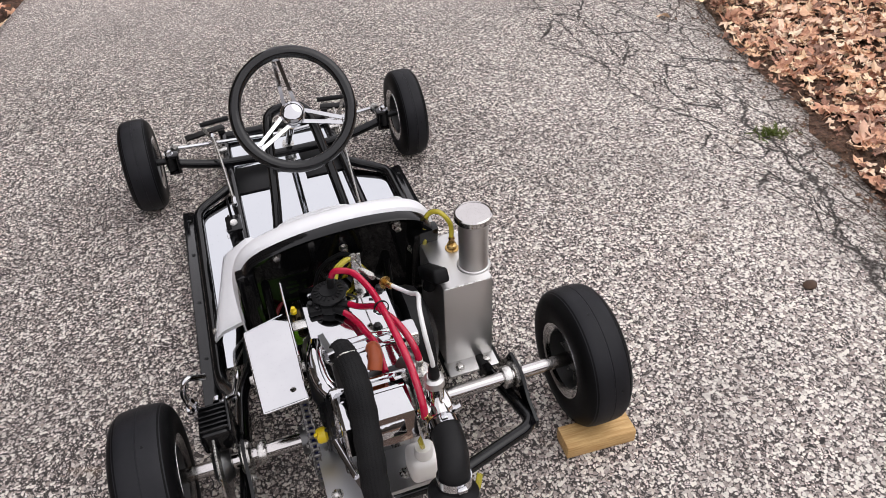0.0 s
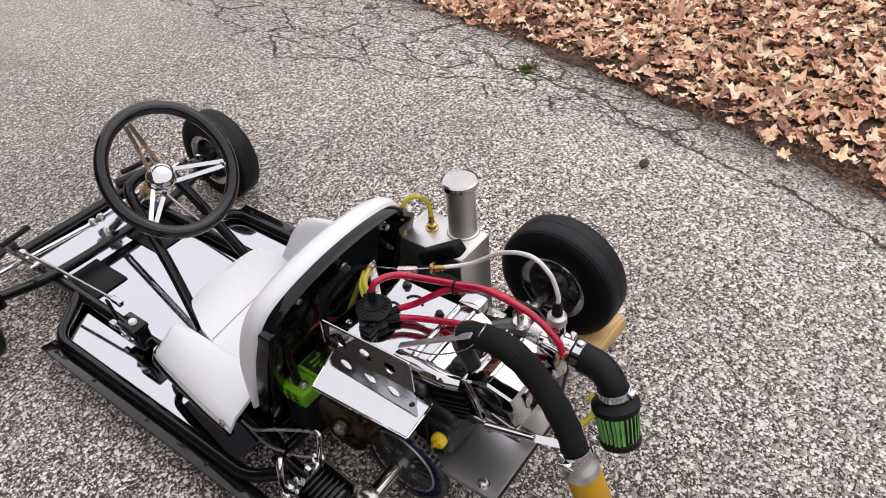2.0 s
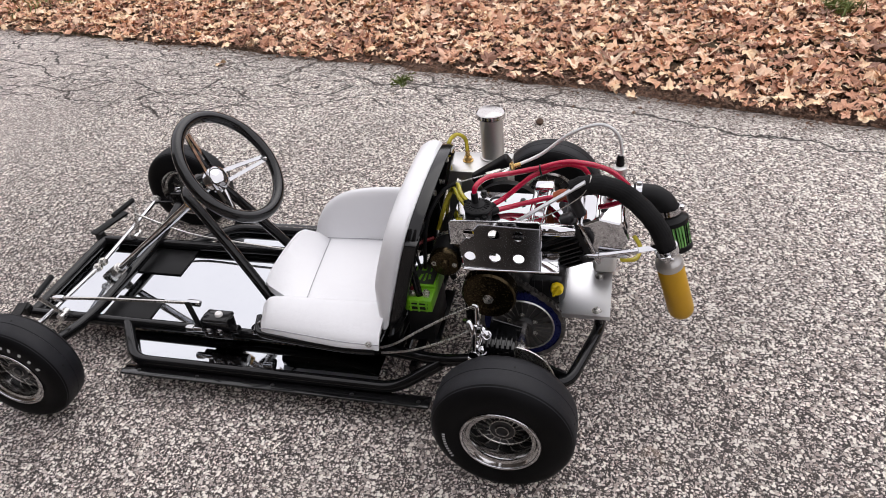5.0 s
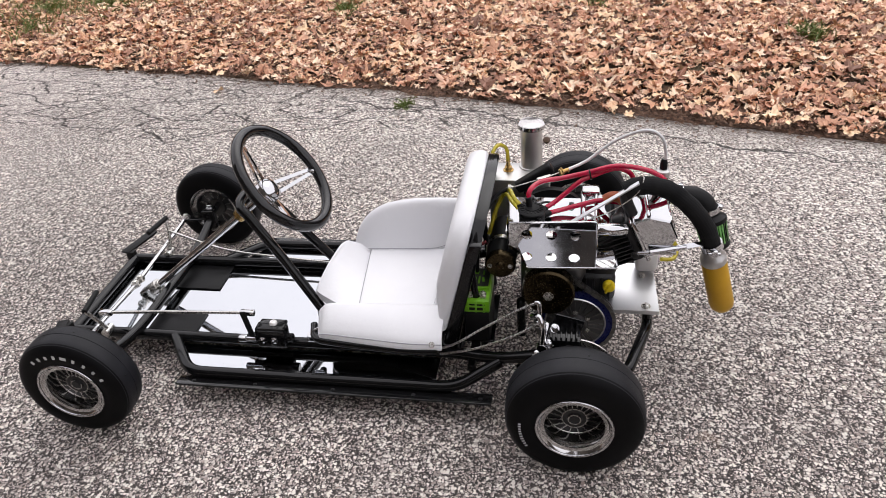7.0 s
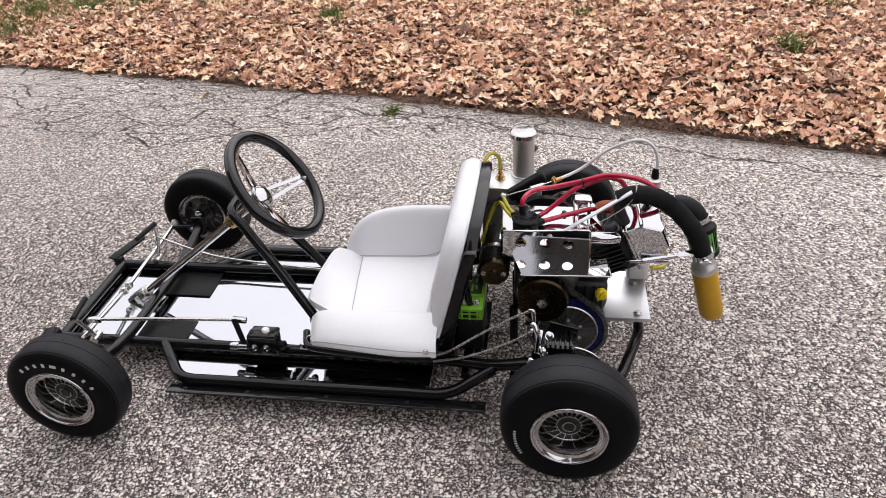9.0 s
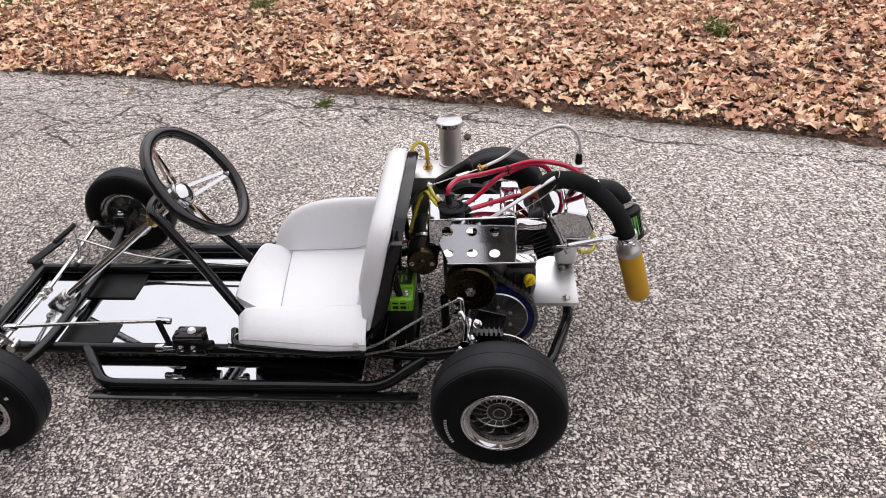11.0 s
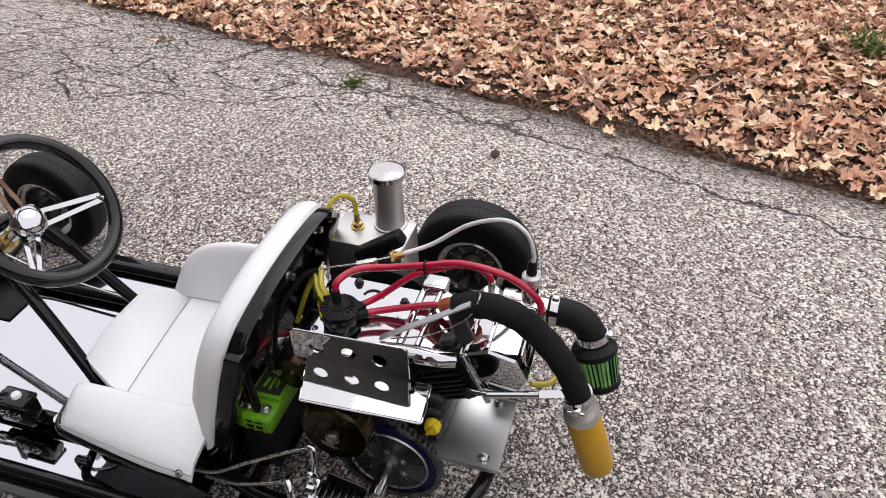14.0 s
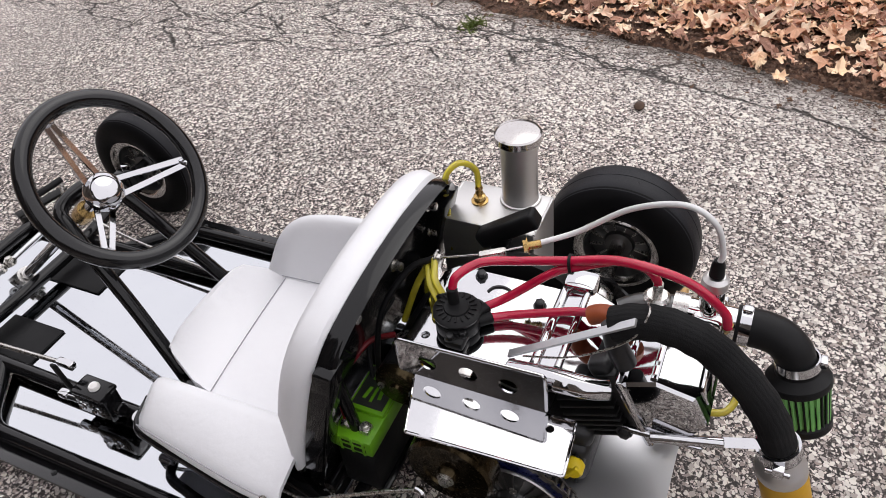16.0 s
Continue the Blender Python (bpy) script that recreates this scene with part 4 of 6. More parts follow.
one("brake_lever", lambda bm: tube(bm, bent([(-0.262, 0.085, 0.262), (-0.290, 0.070, 0.285), (-0.300, 0.062, 0.262), (-0.296, 0.066, 0.215)], 0.01, 4), 0.0055, 10), CHROME, cal, "chrome brake lever")
one("lever_end", lambda bm: lathe(bm, [(0, -0.007), (0.009, -0.007), (0.0095, 0), (0.009, 0.007), (0, 0.007)], (-0.296, 0.066, 0.214), (1, 0, 0), 16), CHROME, cal)
for y, z in ((0.020, 0.252), (0.030, 0.212)):
    one("banjo_bolt", lambda bm: (hexbolt(bm, (-0.285, y + 0.02, z), (-0.5, 0.2, 0.8), 0.0065, 0.012),), CHROME, cal, "bright bleed fitting")

SP = -0.112
sprocket = one("sprocket", lambda bm: plate(bm, [(r * math.cos(2 * math.pi * k / 132), r * math.sin(2 * math.pi * k / 132)) for k in range(132) for r in (0.0860 if k % 2 else 0.0815,)], [circle(0, 0, 0.064, 40)], 0.005, Matrix.Translation((SP - 0.0025, 0, 0.132)) @ frame_of((1, 0, 0))), BLUE, None, "dark blue anodised axle sprocket with an aluminium hub", 30)
one("sprocket_hub", lambda bm: (lathe(bm, [(0.0127, -0.02), (0.024, -0.02), (0.026, -0.008), (0.0655, -0.004), (0.0655, 0.004), (0.026, 0.008), (0.0127, 0.014)], (SP, 0, 0.132), (1, 0, 0), 40),), CAST, sprocket, "dark aluminium sprocket hub")
for k in range(24):
    a = 2 * math.pi * k / 24
    one("web", lambda bm: box(bm, (SP - 0.0070, 0.046 * math.cos(a), 0.132 + 0.046 * math.sin(a)), (0.005, 0.034, 0.0013), 0.0, (math.degrees(a), 0, 0)), CHAIN, sprocket, smooth=0)
for k in range(6):
    a = 2 * math.pi * (k + 0.5) / 6
    one("bolt", lambda bm: hexbolt(bm, (SP - 0.009, 0.031 * math.cos(a), 0.132 + 0.031 * math.sin(a)), (-1, 0, 0), 0.004, 0.004), STEEL, sprocket)
one("bead", lambda bm: lathe(bm, [(0.0630, -0.006), (0.0650, -0.008), (0.0670, -0.006), (0.0650, -0.003)], (SP, 0, 0.132), (1, 0, 0), 48, True), ALU, sprocket, "pale turned edge")


def chain(bm):
    """Rollers and side plates along two sprockets."""
    c0, r0, c1, r1 = Vector((0, 0.132)), 0.085, Vector((0.055, 0.252)), 0.024
    d = c1 - c0
    base = math.atan2(d.y, d.x)
    off = math.acos((r0 - r1) / d.length)
    pts = []
    for a in np.linspace(base + off, base + 2 * math.pi - off, 34):
        pts.append(c0 + r0 * Vector((math.cos(a), math.sin(a))))
    for k in range(1, 12):
        e, s0 = c1 + r1 * Vector((math.cos(base - off), math.sin(base - off))), c0 + r0 * Vector((math.cos(base - off), math.sin(base - off)))
        pts.append(s0.lerp(e, k / 12))
    for a in np.linspace(base - off, base + off, 12):
        pts.append(c1 + r1 * Vector((math.cos(a), math.sin(a))))
    for k in range(1, 12):
        e, s0 = c0 + r0 * Vector((math.cos(base + off), math.sin(base + off))), c1 + r1 * Vector((math.cos(base + off), math.sin(base + off)))
        pts.append(s0.lerp(e, k / 12))
    for i, p in enumerate(pts):
        q = pts[(i + 1) % len(pts)]
        a = math.degrees(math.atan2(q.y - p.y, q.x - p.x))
        c = (p + q) / 2
        w = 0.0042 if i % 2 else 0.0062
        for s in (-1, 1):
            box(bm, (SP + s * w, c.x, c.y), (0.0016, (q - p).length * 1.25, 0.0082), 0.0, (a, 0, 0))
        rod(bm, (SP - 0.0055, p.x, p.y), (SP + 0.0055, p.x, p.y), 0.0034, 8)


one("chain", chain, CHAIN, None, "oiled steel roller chain", 30)


# seat -----------------------------------------------------------------------
def loft(bm, rows, under=None):
    """A closed pad from rows of points for its top; the underside lies at the height under or follows the rim."""
    grid = [[bm.verts.new(p) for p in r] for r in rows]
    for a, b in zip(grid, grid[1:]):
        for i in range(len(a) - 1):
            bm.faces.new((a[i], a[i + 1], b[i + 1], b[i]))
    if under is not None:
        low = [[bm.verts.new((p[0], p[1], p[2] - under)) for p in r] for r in rows]
        for a, b in zip(low, low[1:]):
            for i in range(len(a) - 1):
                bm.faces.new((a[i], b[i], b[i + 1], a[i + 1]))
        n, m = len(rows), len(rows[0])
        for i in range(m - 1):
            bm.faces.new((grid[0][i], low[0][i], low[0][i + 1], grid[0][i + 1]))
            bm.faces.new((grid[-1][i], grid[-1][i + 1], low[-1][i + 1], low[-1][i]))
        for j in range(n - 1):
            bm.faces.new((grid[j][0], grid[j + 1][0], low[j + 1][0], low[j][0]))
            bm.faces.new((grid[j][-1], low[j][-1], low[j + 1][-1], grid[j + 1][-1]))
    return bm


def smooth_rows(keys, nu=14, nv=8):
    """Rows of key points made smooth both ways."""
    across = [curve(r, nv) for r in keys]
    cols = [curve([r[i] for r in across], nu) for i in range(len(across[0]))]
    return [[c[j] for c in cols] for j in range(len(cols[0]))]


seat = one("seat", lambda bm: loft(bm, smooth_rows([
    [(-0.150, 0.297, 0.222), (-0.07, 0.299, 0.222), (0.015, 0.299, 0.222), (0.10, 0.299, 0.222), (0.176, 0.297, 0.222)],
    [(-0.118, 0.318, 0.150), (-0.05, 0.315, 0.152), (0.015, 0.315, 0.152), (0.08, 0.315, 0.152), (0.146, 0.318, 0.150)],
    [(-0.118, 0.36, 0.136), (-0.05, 0.36, 0.141), (0.015, 0.36, 0.142), (0.08, 0.36, 0.141), (0.146, 0.36, 0.136)],
    [(-0.117, 0.45, 0.132), (-0.05, 0.45, 0.137), (0.015, 0.45, 0.138), (0.08, 0.45, 0.137), (0.145, 0.45, 0.132)],
    [(-0.115, 0.494, 0.132), (-0.05, 0.501, 0.134), (0.015, 0.508, 0.134), (0.08, 0.515, 0.133), (0.142, 0.522, 0.130)],
], 8, 6), 0.04), VINYL, None, "white vinyl bucket seat with stitched pads")


def panels(bm, rows, under, along=6):
    """A pad of flat panels: smooth along its length, folded across."""
    cols = [curve([r[i] for r in rows], along) for i in range(len(rows[0]))]
    return loft(bm, [[c[j] for c in cols] for j in range(len(cols[0]))], under)


one("front_roll", lambda bm: loft(bm, [curve(r, 5) for r in (
    [(-0.115, 0.495, 0.131), (-0.05, 0.502, 0.133), (0.015, 0.509, 0.133), (0.08, 0.516, 0.132), (0.140, 0.523, 0.129)],
    [(-0.108, 0.532, 0.139), (-0.05, 0.540, 0.147), (0.015, 0.543, 0.154), (0.08, 0.548, 0.160), (0.128, 0.545, 0.158)],
    [(-0.082, 0.590, 0.152), (-0.04, 0.590, 0.164), (0.015, 0.584, 0.176), (0.070, 0.572, 0.188), (0.104, 0.566, 0.182)],
    [(-0.070, 0.603, 0.152), (-0.04, 0.602, 0.163), (0.015, 0.595, 0.174), (0.075, 0.580, 0.186), (0.104, 0.574, 0.180)],
    [(-0.074, 0.610, 0.140), (-0.04, 0.610, 0.148), (0.015, 0.604, 0.154), (0.075, 0.590, 0.160), (0.100, 0.586, 0.155)],
    [(-0.084, 0.606, 0.105), (-0.05, 0.611, 0.108), (0.015, 0.610, 0.108), (0.08, 0.604, 0.108), (0.102, 0.598, 0.106)],
)], 0.02), VINYL, seat)


def left_pad(bm):
    panels(bm, [
        [(-0.112, 0.578, 0.118), (-0.126, 0.578, 0.142), (-0.134, 0.577, 0.150), (-0.147, 0.575, 0.153), (-0.194, 0.566, 0.138), (-0.200, 0.564, 0.131), (-0.204, 0.563, 0.130)],
        [(-0.116, 0.548, 0.128), (-0.132, 0.548, 0.164), (-0.141, 0.547, 0.174), (-0.154, 0.545, 0.176), (-0.201, 0.540, 0.150), (-0.206, 0.539, 0.143), (-0.211, 0.538, 0.136)],
        [(-0.118, 0.46, 0.132), (-0.134, 0.46, 0.170), (-0.143, 0.46, 0.180), (-0.157, 0.46, 0.183), (-0.211, 0.46, 0.156), (-0.217, 0.46, 0.149), (-0.225, 0.46, 0.140)],
        [(-0.119, 0.36, 0.138), (-0.135, 0.36, 0.175), (-0.144, 0.36, 0.184), (-0.158, 0.36, 0.187), (-0.223, 0.36, 0.163), (-0.230, 0.36, 0.156), (-0.240, 0.36, 0.145)],
        [(-0.120, 0.30, 0.150), (-0.137, 0.285, 0.180), (-0.146, 0.283, 0.188), (-0.160, 0.281, 0.190), (-0.231, 0.278, 0.171), (-0.239, 0.277, 0.164), (-0.250, 0.276, 0.156)],
    ], 0.008)


def right_pad(bm):
    """The taller, rounder wing on the tank side."""
    keys = ((0.574, 0.118, 0.132), (0.566, 0.122, 0.158), (0.548, 0.126, 0.188), (0.520, 0.130, 0.216), (0.480, 0.131, 0.238), (0.42, 0.133, 0.252), (0.36, 0.137, 0.257), (0.285, 0.150, 0.258))
    rows = []
    for y, low, top in keys:
        h = top - low
        rows.append([(0.142, y, low - 0.004), (0.150, y, low + 0.12 * h), (0.164, y, low + 0.52 * h), (0.178, y, low + 0.88 * h), (0.190, y, low + h), (0.204, y, low + 0.96 * h), (0.214, y, low + 0.72 * h), (0.220, y, low - 0.02)])
    loft(bm, smooth_rows(rows, 4, 3), 0.015)


bolster = one("side_bolster", left_pad, VINYL, seat, "padded white vinyl side bolster", 70)
one("piping", lambda bm: tube(bm, curve([(-0.2032, 0.565, 0.1325), (-0.2098, 0.540, 0.1405), (-0.2220, 0.46, 0.1450), (-0.2365, 0.36, 0.1500), (-0.2462, 0.278, 0.1595)], 8), 0.0011, 6), STITCH, bolster)
one("side_bolster", right_pad, VINYL, seat, "tall rounded white vinyl side bolster")
# stitched seams between the pads
for _seam in ([(-0.114, 0.4945, 0.1335), (-0.05, 0.5015, 0.1352), (0.015, 0.5085, 0.1352), (0.08, 0.5155, 0.1342), (0.140, 0.5225, 0.1312)],
              [(0.141, 0.530, 0.1335), (0.143, 0.45, 0.1355), (0.144, 0.36, 0.1395), (0.146, 0.318, 0.152)],
              [(-0.118, 0.3165, 0.153), (-0.05, 0.314, 0.1545), (0.015, 0.314, 0.1545), (0.08, 0.314, 0.1545), (0.146, 0.3165, 0.153)]):
    one("seam", lambda bm: tube(bm, curve(_seam, 8), 0.0008, 6), STITCH, seat)

# backrest: a padded outline in a leaning plane
BACK = [(-0.190, 0.150), (-0.191, 0.225), (-0.186, 0.310), (-0.172, 0.362), (-0.140, 0.398), (-0.070, 0.422), (0.010, 0.432), (0.085, 0.430), (0.150, 0.416), (0.188, 0.382), (0.206, 0.310), (0.214, 0.225), (0.214, 0.150)]


def back_y(z):
    return 0.318 - 0.27 * (z - 0.140)


def backrest(bm):
    line = [Vector((x, 0, z)) for x, z in BACK]
    fine = curve(line, 5)
    mid = Vector((0.01, 0, 0.24))
    rings = []
    for k, (grow, out) in enumerate(((0.80, 0.004), (0.90, 0.006), (0.955, 0.003), (0.985, -0.006), (1.0, -0.020), (0.985, -0.034), (0.955, -0.040), (0.80, -0.040))):
        ring = []
        for p in fine:   # the pad thins out towards its foot
            z = mid.z + (p.z - mid.z) * grow
            full = min(1.0, max(0.0, (z - 0.13) / 0.13))
            ring.append(Vector((mid.x + (p.x - mid.x) * grow, back_y(z) - 0.040 + (out + 0.040) * (0.25 + 0.75 * full), z)))
        rings.append(ring)
    rows = [[bm.verts.new(p) for p in r] for r in rings]
    for a, b in zip(rows, rows[1:]):
        for i in range(len(a) - 1):
            bm.faces.new((a[i], a[i + 1], b[i + 1], b[i]))
    bm.faces.new(rows[0])
    bm.faces.new(rows[-1])
    for i in (0, -1):
        bm.faces.new([r[i] for r in rows])


one("backrest", backrest, VINYL, seat, "white vinyl padded backrest")


def shell(bm):
    fine = curve([Vector((x, 0, z)) for x, z in BACK], 5)
    mid = Vector((0.01, 0, 0.24))
    rows = []
    for grow, out in ((0.90, -0.0405), (0.965, -0.041), (0.968, -0.060), (0.955, -0.066), (0.90, -0.060), (0.88, -0.046)):
        rows.append([bm.verts.new((mid.x + (p.x - mid.x) * grow, back_y(mid.z + (p.z - mid.z) * grow) + out, mid.z + (p.z - mid.z) * grow)) for p in fine])
    for a, b in zip(rows, rows[1:]):
        for i in range(len(a) - 1):
            bm.faces.new((a[i], a[i + 1], b[i + 1], b[i]))
    bm.faces.new(rows[-1])


one("seat_shell", shell, GLOSS, seat, "black moulded seat shell")
for _x, _w in ((-0.160, 0.032), (0.172, 0.050)):
    def wing(bm):
        rows = [[(_x - _w / 2, back_y(z) - d, z) for z in (0.10, 0.362)] + [(_x + _w / 2, back_y(z) - d, z) for z in (0.366, 0.10)] for d in (0.042, 0.068)]
        a, b = [[bm.verts.new(q) for q in r] for r in rows]
        bm.faces.new(a)
        bm.faces.new(b)
        for k in range(4):
            bm.faces.new((a[k], a[(k + 1) % 4], b[(k + 1) % 4], b[k]))
        bmesh.ops.bevel(bm, geom=list(bm.edges), offset=0.003, segments=2, affect="EDGES", profile=0.5)
    one("shell_wing", wing, GLOSS, seat, "black folded edge of the seat shell")
pipe("shell_lip", [(-0.150, 0.592, 0.116), (-0.196, 0.574, 0.117), (-0.210, 0.53, 0.119), (-0.222, 0.45, 0.123), (-0.236, 0.36, 0.130), (-0.246, 0.285, 0.141)], 0.0085, GLOSS, seat, "gloss black lip of the seat shell", smooth_line=True)
one("seat_base", lambda bm: box(bm, (0.010, 0.435, 0.096), (0.36, 0.26, 0.05), 0.02), GLOSS, seat, "black seat base")
for x, y, z in ((-0.247, 0.297, 0.160),):
    one("bolt", lambda bm: hexbolt(bm, (x, y, z), (-0.75, -0.1, 0.6), 0.0048, 0.003), STEEL, seat)
for x, z in ((-0.10, 0.385), (0.12, 0.385), (-0.16, 0.25), (0.15, 0.31), (0.02, 0.36)):
    one("bolt", lambda bm: hexbolt(bm, (x, back_y(z) - 0.050, z), (0, -1, 0), 0.0065, 0.012), STEEL, seat)


# engine ---------------------------------------------------------------------
mount = one("engine_plate", lambda bm: plate(bm, [(-0.112, -0.178), (0.066, -0.178), (0.066, 0.10), (-0.080, 0.10), (-0.080, -0.03), (-0.112, -0.03)], [circle(-0.096, -0.06, 0.004, 8)], 0.009, pose(0, 0, 0.160)), PALE, None, "thick pale aluminium engine mounting plate", 30)
for x, y in ((0.017, -0.151), (-0.096, -0.151)):
    one("bolt", lambda bm: hexbolt(bm, (x, y, 0.169), (0, 0, 1), 0.0075, 0.006), STEEL, mount)
for x, y in ((-0.09, -0.155), (0.06, -0.155), (-0.08, 0.12), (0.06, 0.12)):
    one("mount_post", lambda bm: rod(bm, (x, y, 0.06 if y > 0 else 0.118), (x, y, 0.161), 0.010), GLOSS, mount)

engine = one("engine", lambda bm: (box(bm, (0.005, 0.045, 0.232), (0.170, 0.150, 0.126), 0.02, seg=3), box(bm, (0.0, 0.05, 0.300), (0.15, 0.13, 0.06), 0.02, seg=3)), CAST, None, "small single-cylinder engine with chrome covers")
one("crankcase", lambda bm: (box(bm, (-0.004, -0.030, 0.205), (0.168, 0.110, 0.070), 0.014, seg=3), box(bm, (-0.004, -0.050, 0.240), (0.150, 0.070, 0.05), 0.014, (12, 0, 0), 3)), DARK_IRON, engine, "dark cast crankcase")
for k in range(5):
    one("case_rib", lambda bm: box(bm, (-0.089, -0.072 + 0.017 * k, 0.205), (0.005, 0.004, 0.058), 0.001), DARK_IRON, engine, smooth=0)
one("side_cover", lambda bm: (lathe(bm, [(0, 0.016), (0.045, 0.016), (0.060, 0.008), (0.066, 0.0), (0, 0)], (-0.080, 0.045, 0.240), (-1, 0, 0), 36),), CAST, engine)
for k in range(7):
    a = 2 * math.pi * k / 7
    one("bolt", lambda bm: hexbolt(bm, (-0.084, 0.045 + 0.058 * math.cos(a), 0.240 + 0.058 * math.sin(a)), (-1, 0, 0), 0.0045, 0.005), STEEL, engine)
one("recoil_housing", lambda bm: lathe(bm, [(0, 0.048), (0.030, 0.048), (0.050, 0.042), (0.078, 0.030), (0.084, 0.018), (0.086, 0), (0, 0)], (0.088, 0.055, 0.262), (1, 0, 0), 40), PLASTIC, engine, "black recoil starter housing")
grip = one("recoil_handle", lambda bm: (box(bm, (0.155, 0.100, 0.343), (0.028, 0.100, 0.026), 0.006, (-33, 0, 4), 3), rod(bm, (0.154, 0.102, 0.338), (0.150, 0.115, 0.300), 0.012)), PLASTIC, engine, "black plastic pull handle")

# chrome fan shroud top with the pulse pump on it
top = one("shroud_top", lambda bm: plate(bm, [(-0.078, -0.008), (0.066, -0.008), (0.066, 0.135), (0.050, 0.150), (-0.078, 0.150)], [circle(-0.060, 0.128, 0.006, 14)], 0.004, pose(0, 0, 0.336)), CHROME, engine, "chrome shroud top plate", 30)
one("shroud_side", lambda bm: (box(bm, (-0.006, 0.071, 0.308), (0.140, 0.154, 0.054), 0.006),), CHROME, engine, "chrome fan shroud")
one("shroud_slope", lambda bm: loft(bm, [[(-0.070, -0.010, 0.352), (0.064, -0.010, 0.352)], [(-0.062, -0.045, 0.352), (0.060, -0.045, 0.358)], [(-0.055, -0.085, 0.330), (0.058, -0.085, 0.338)]], 0.05), CHROME, engine, "chrome cylinder shroud", 20)
one("shroud_lip", lambda bm: tube(bm, [Vector((-0.072, -0.014, 0.351)), Vector((0.0, -0.014, 0.352)), Vector((0.066, -0.014, 0.353))], 0.0065, 14), CHROME, engine, "rolled chrome lip")
one("shroud_lip", lambda bm: tube(bm, [Vector((-0.066, -0.040, 0.353)), Vector((0.0, -0.041, 0.355)), Vector((0.062, -0.042, 0.358))], 0.0045, 12), CHROME, engine, "rolled chrome lip")
for x, y in ((0.000, 0.090), (0.032, 0.066)):
    one("louvre", lambda bm: tube(bm, curve([(x + 0.014 * math.cos(a), y + 0.016 * math.sin(a), 0.3405) for a in np.linspace(-1.5, 1.5, 7)], 3), 0.0022, 6), DARK_IRON, engine)
for x, y in ((-0.070, 0.012), (0.030, 0.012), (0.056, 0.100)):
    one("bolt", lambda bm: (hexbolt(bm, (x, y, 0.340), (0, 0, 1), 0.0062, 0.008),), DARK_IRON, engine)

PX, PY, PZ = -0.031, 0.096, 0.340
pump = one("fuel_pump", lambda bm: (lathe(bm, [(0, 0.0), (0.027, 0.0), (0.028, 0.002), (0.028, 0.014), (0.024, 0.016), (0.024, 0.020), (0.029, 0.022), (0.030, 0.026), (0.026, 0.029), (0.016, 0.030), (0.015, 0.032), (0, 0.032)], (PX, PY, PZ), (0, 0, 1), 36), box(bm, (PX - 0.028, PY - 0.010, PZ + 0.006), (0.024, 0.024, 0.013), 0.004)), PLASTIC, engine, "round black pulse fuel pump")
for k in range(18):
    a = 2 * math.pi * k / 18
    one("rib", lambda bm: box(bm, (PX + 0.021 * math.cos(a), PY + 0.021 * math.sin(a), PZ + 0.0305), (0.008, 0.0022, 0.002), 0.0004, (0, 0, math.degrees(a))), PLASTIC, pump, smooth=0)
for p0, p1 in (((PX + 0.012, PY - 0.020, 0.352), (-0.003, 0.068, 0.353)), ((PX + 0.004, PY - 0.024, 0.349), (-0.014, 0.058, 0.349)), ((PX + 0.006, PY + 0.006, 0.368), (PX + 0.008, PY + 0.008, 0.392)), ((PX + 0.010, PY + 0.022, 0.358), (-0.014, 0.124, 0.368))):
    one("barb", lambda bm: rod(bm, p0, p1, 0.0072), PLASTIC, pump)
for x, y in ((PX - 0.034, PY - 0.004), (PX - 0.024, PY - 0.016), (PX + 0.030, PY + 0.014)):
    one("bolt", lambda bm: hexbolt(bm, (x, y, 0.352), (0, 0, 1), 0.0050, 0.006), DARK_IRON, pump)

# inclined cylinder: fins, head and chrome valve cover
CY = Vector((0.0, -0.91, 0.41)).normalized()


def along(d, x=0.0, h=0.0):
    n = Vector((0, 0.41, 0.91))
    return Vector((x, -0.03, 0.272)) + CY * d + n * h


TILT_X = math.degrees(math.atan2(0.41, 0.91))
one("cylinder", lambda bm: rod(bm, along(-0.02), along(0.10), 0.040, 28), DARK_IRON, engine)
for k in range(8):
    one("cooling_fin", lambda bm: box(bm, along(0.056, -0.010, -0.042 + 0.0108 * k), (0.128 - 0.004 * abs(k - 4), 0.068, 0.0032), 0.001, (-TILT_X, 0, 0)), DARK_IRON, engine, smooth=0)
one("cylinder_head", lambda bm: box(bm, along(0.090, -0.004), (0.112, 0.028, 0.100), 0.006, (-TILT_X, 0, 0)), DARK_IRON, engine, "black cast cylinder head")
one("gasket", lambda bm: box(bm, along(0.1045, -0.008), (0.108, 0.003, 0.096), 0.001, (-TILT_X, 0, 0)), DARK_IRON, engine)


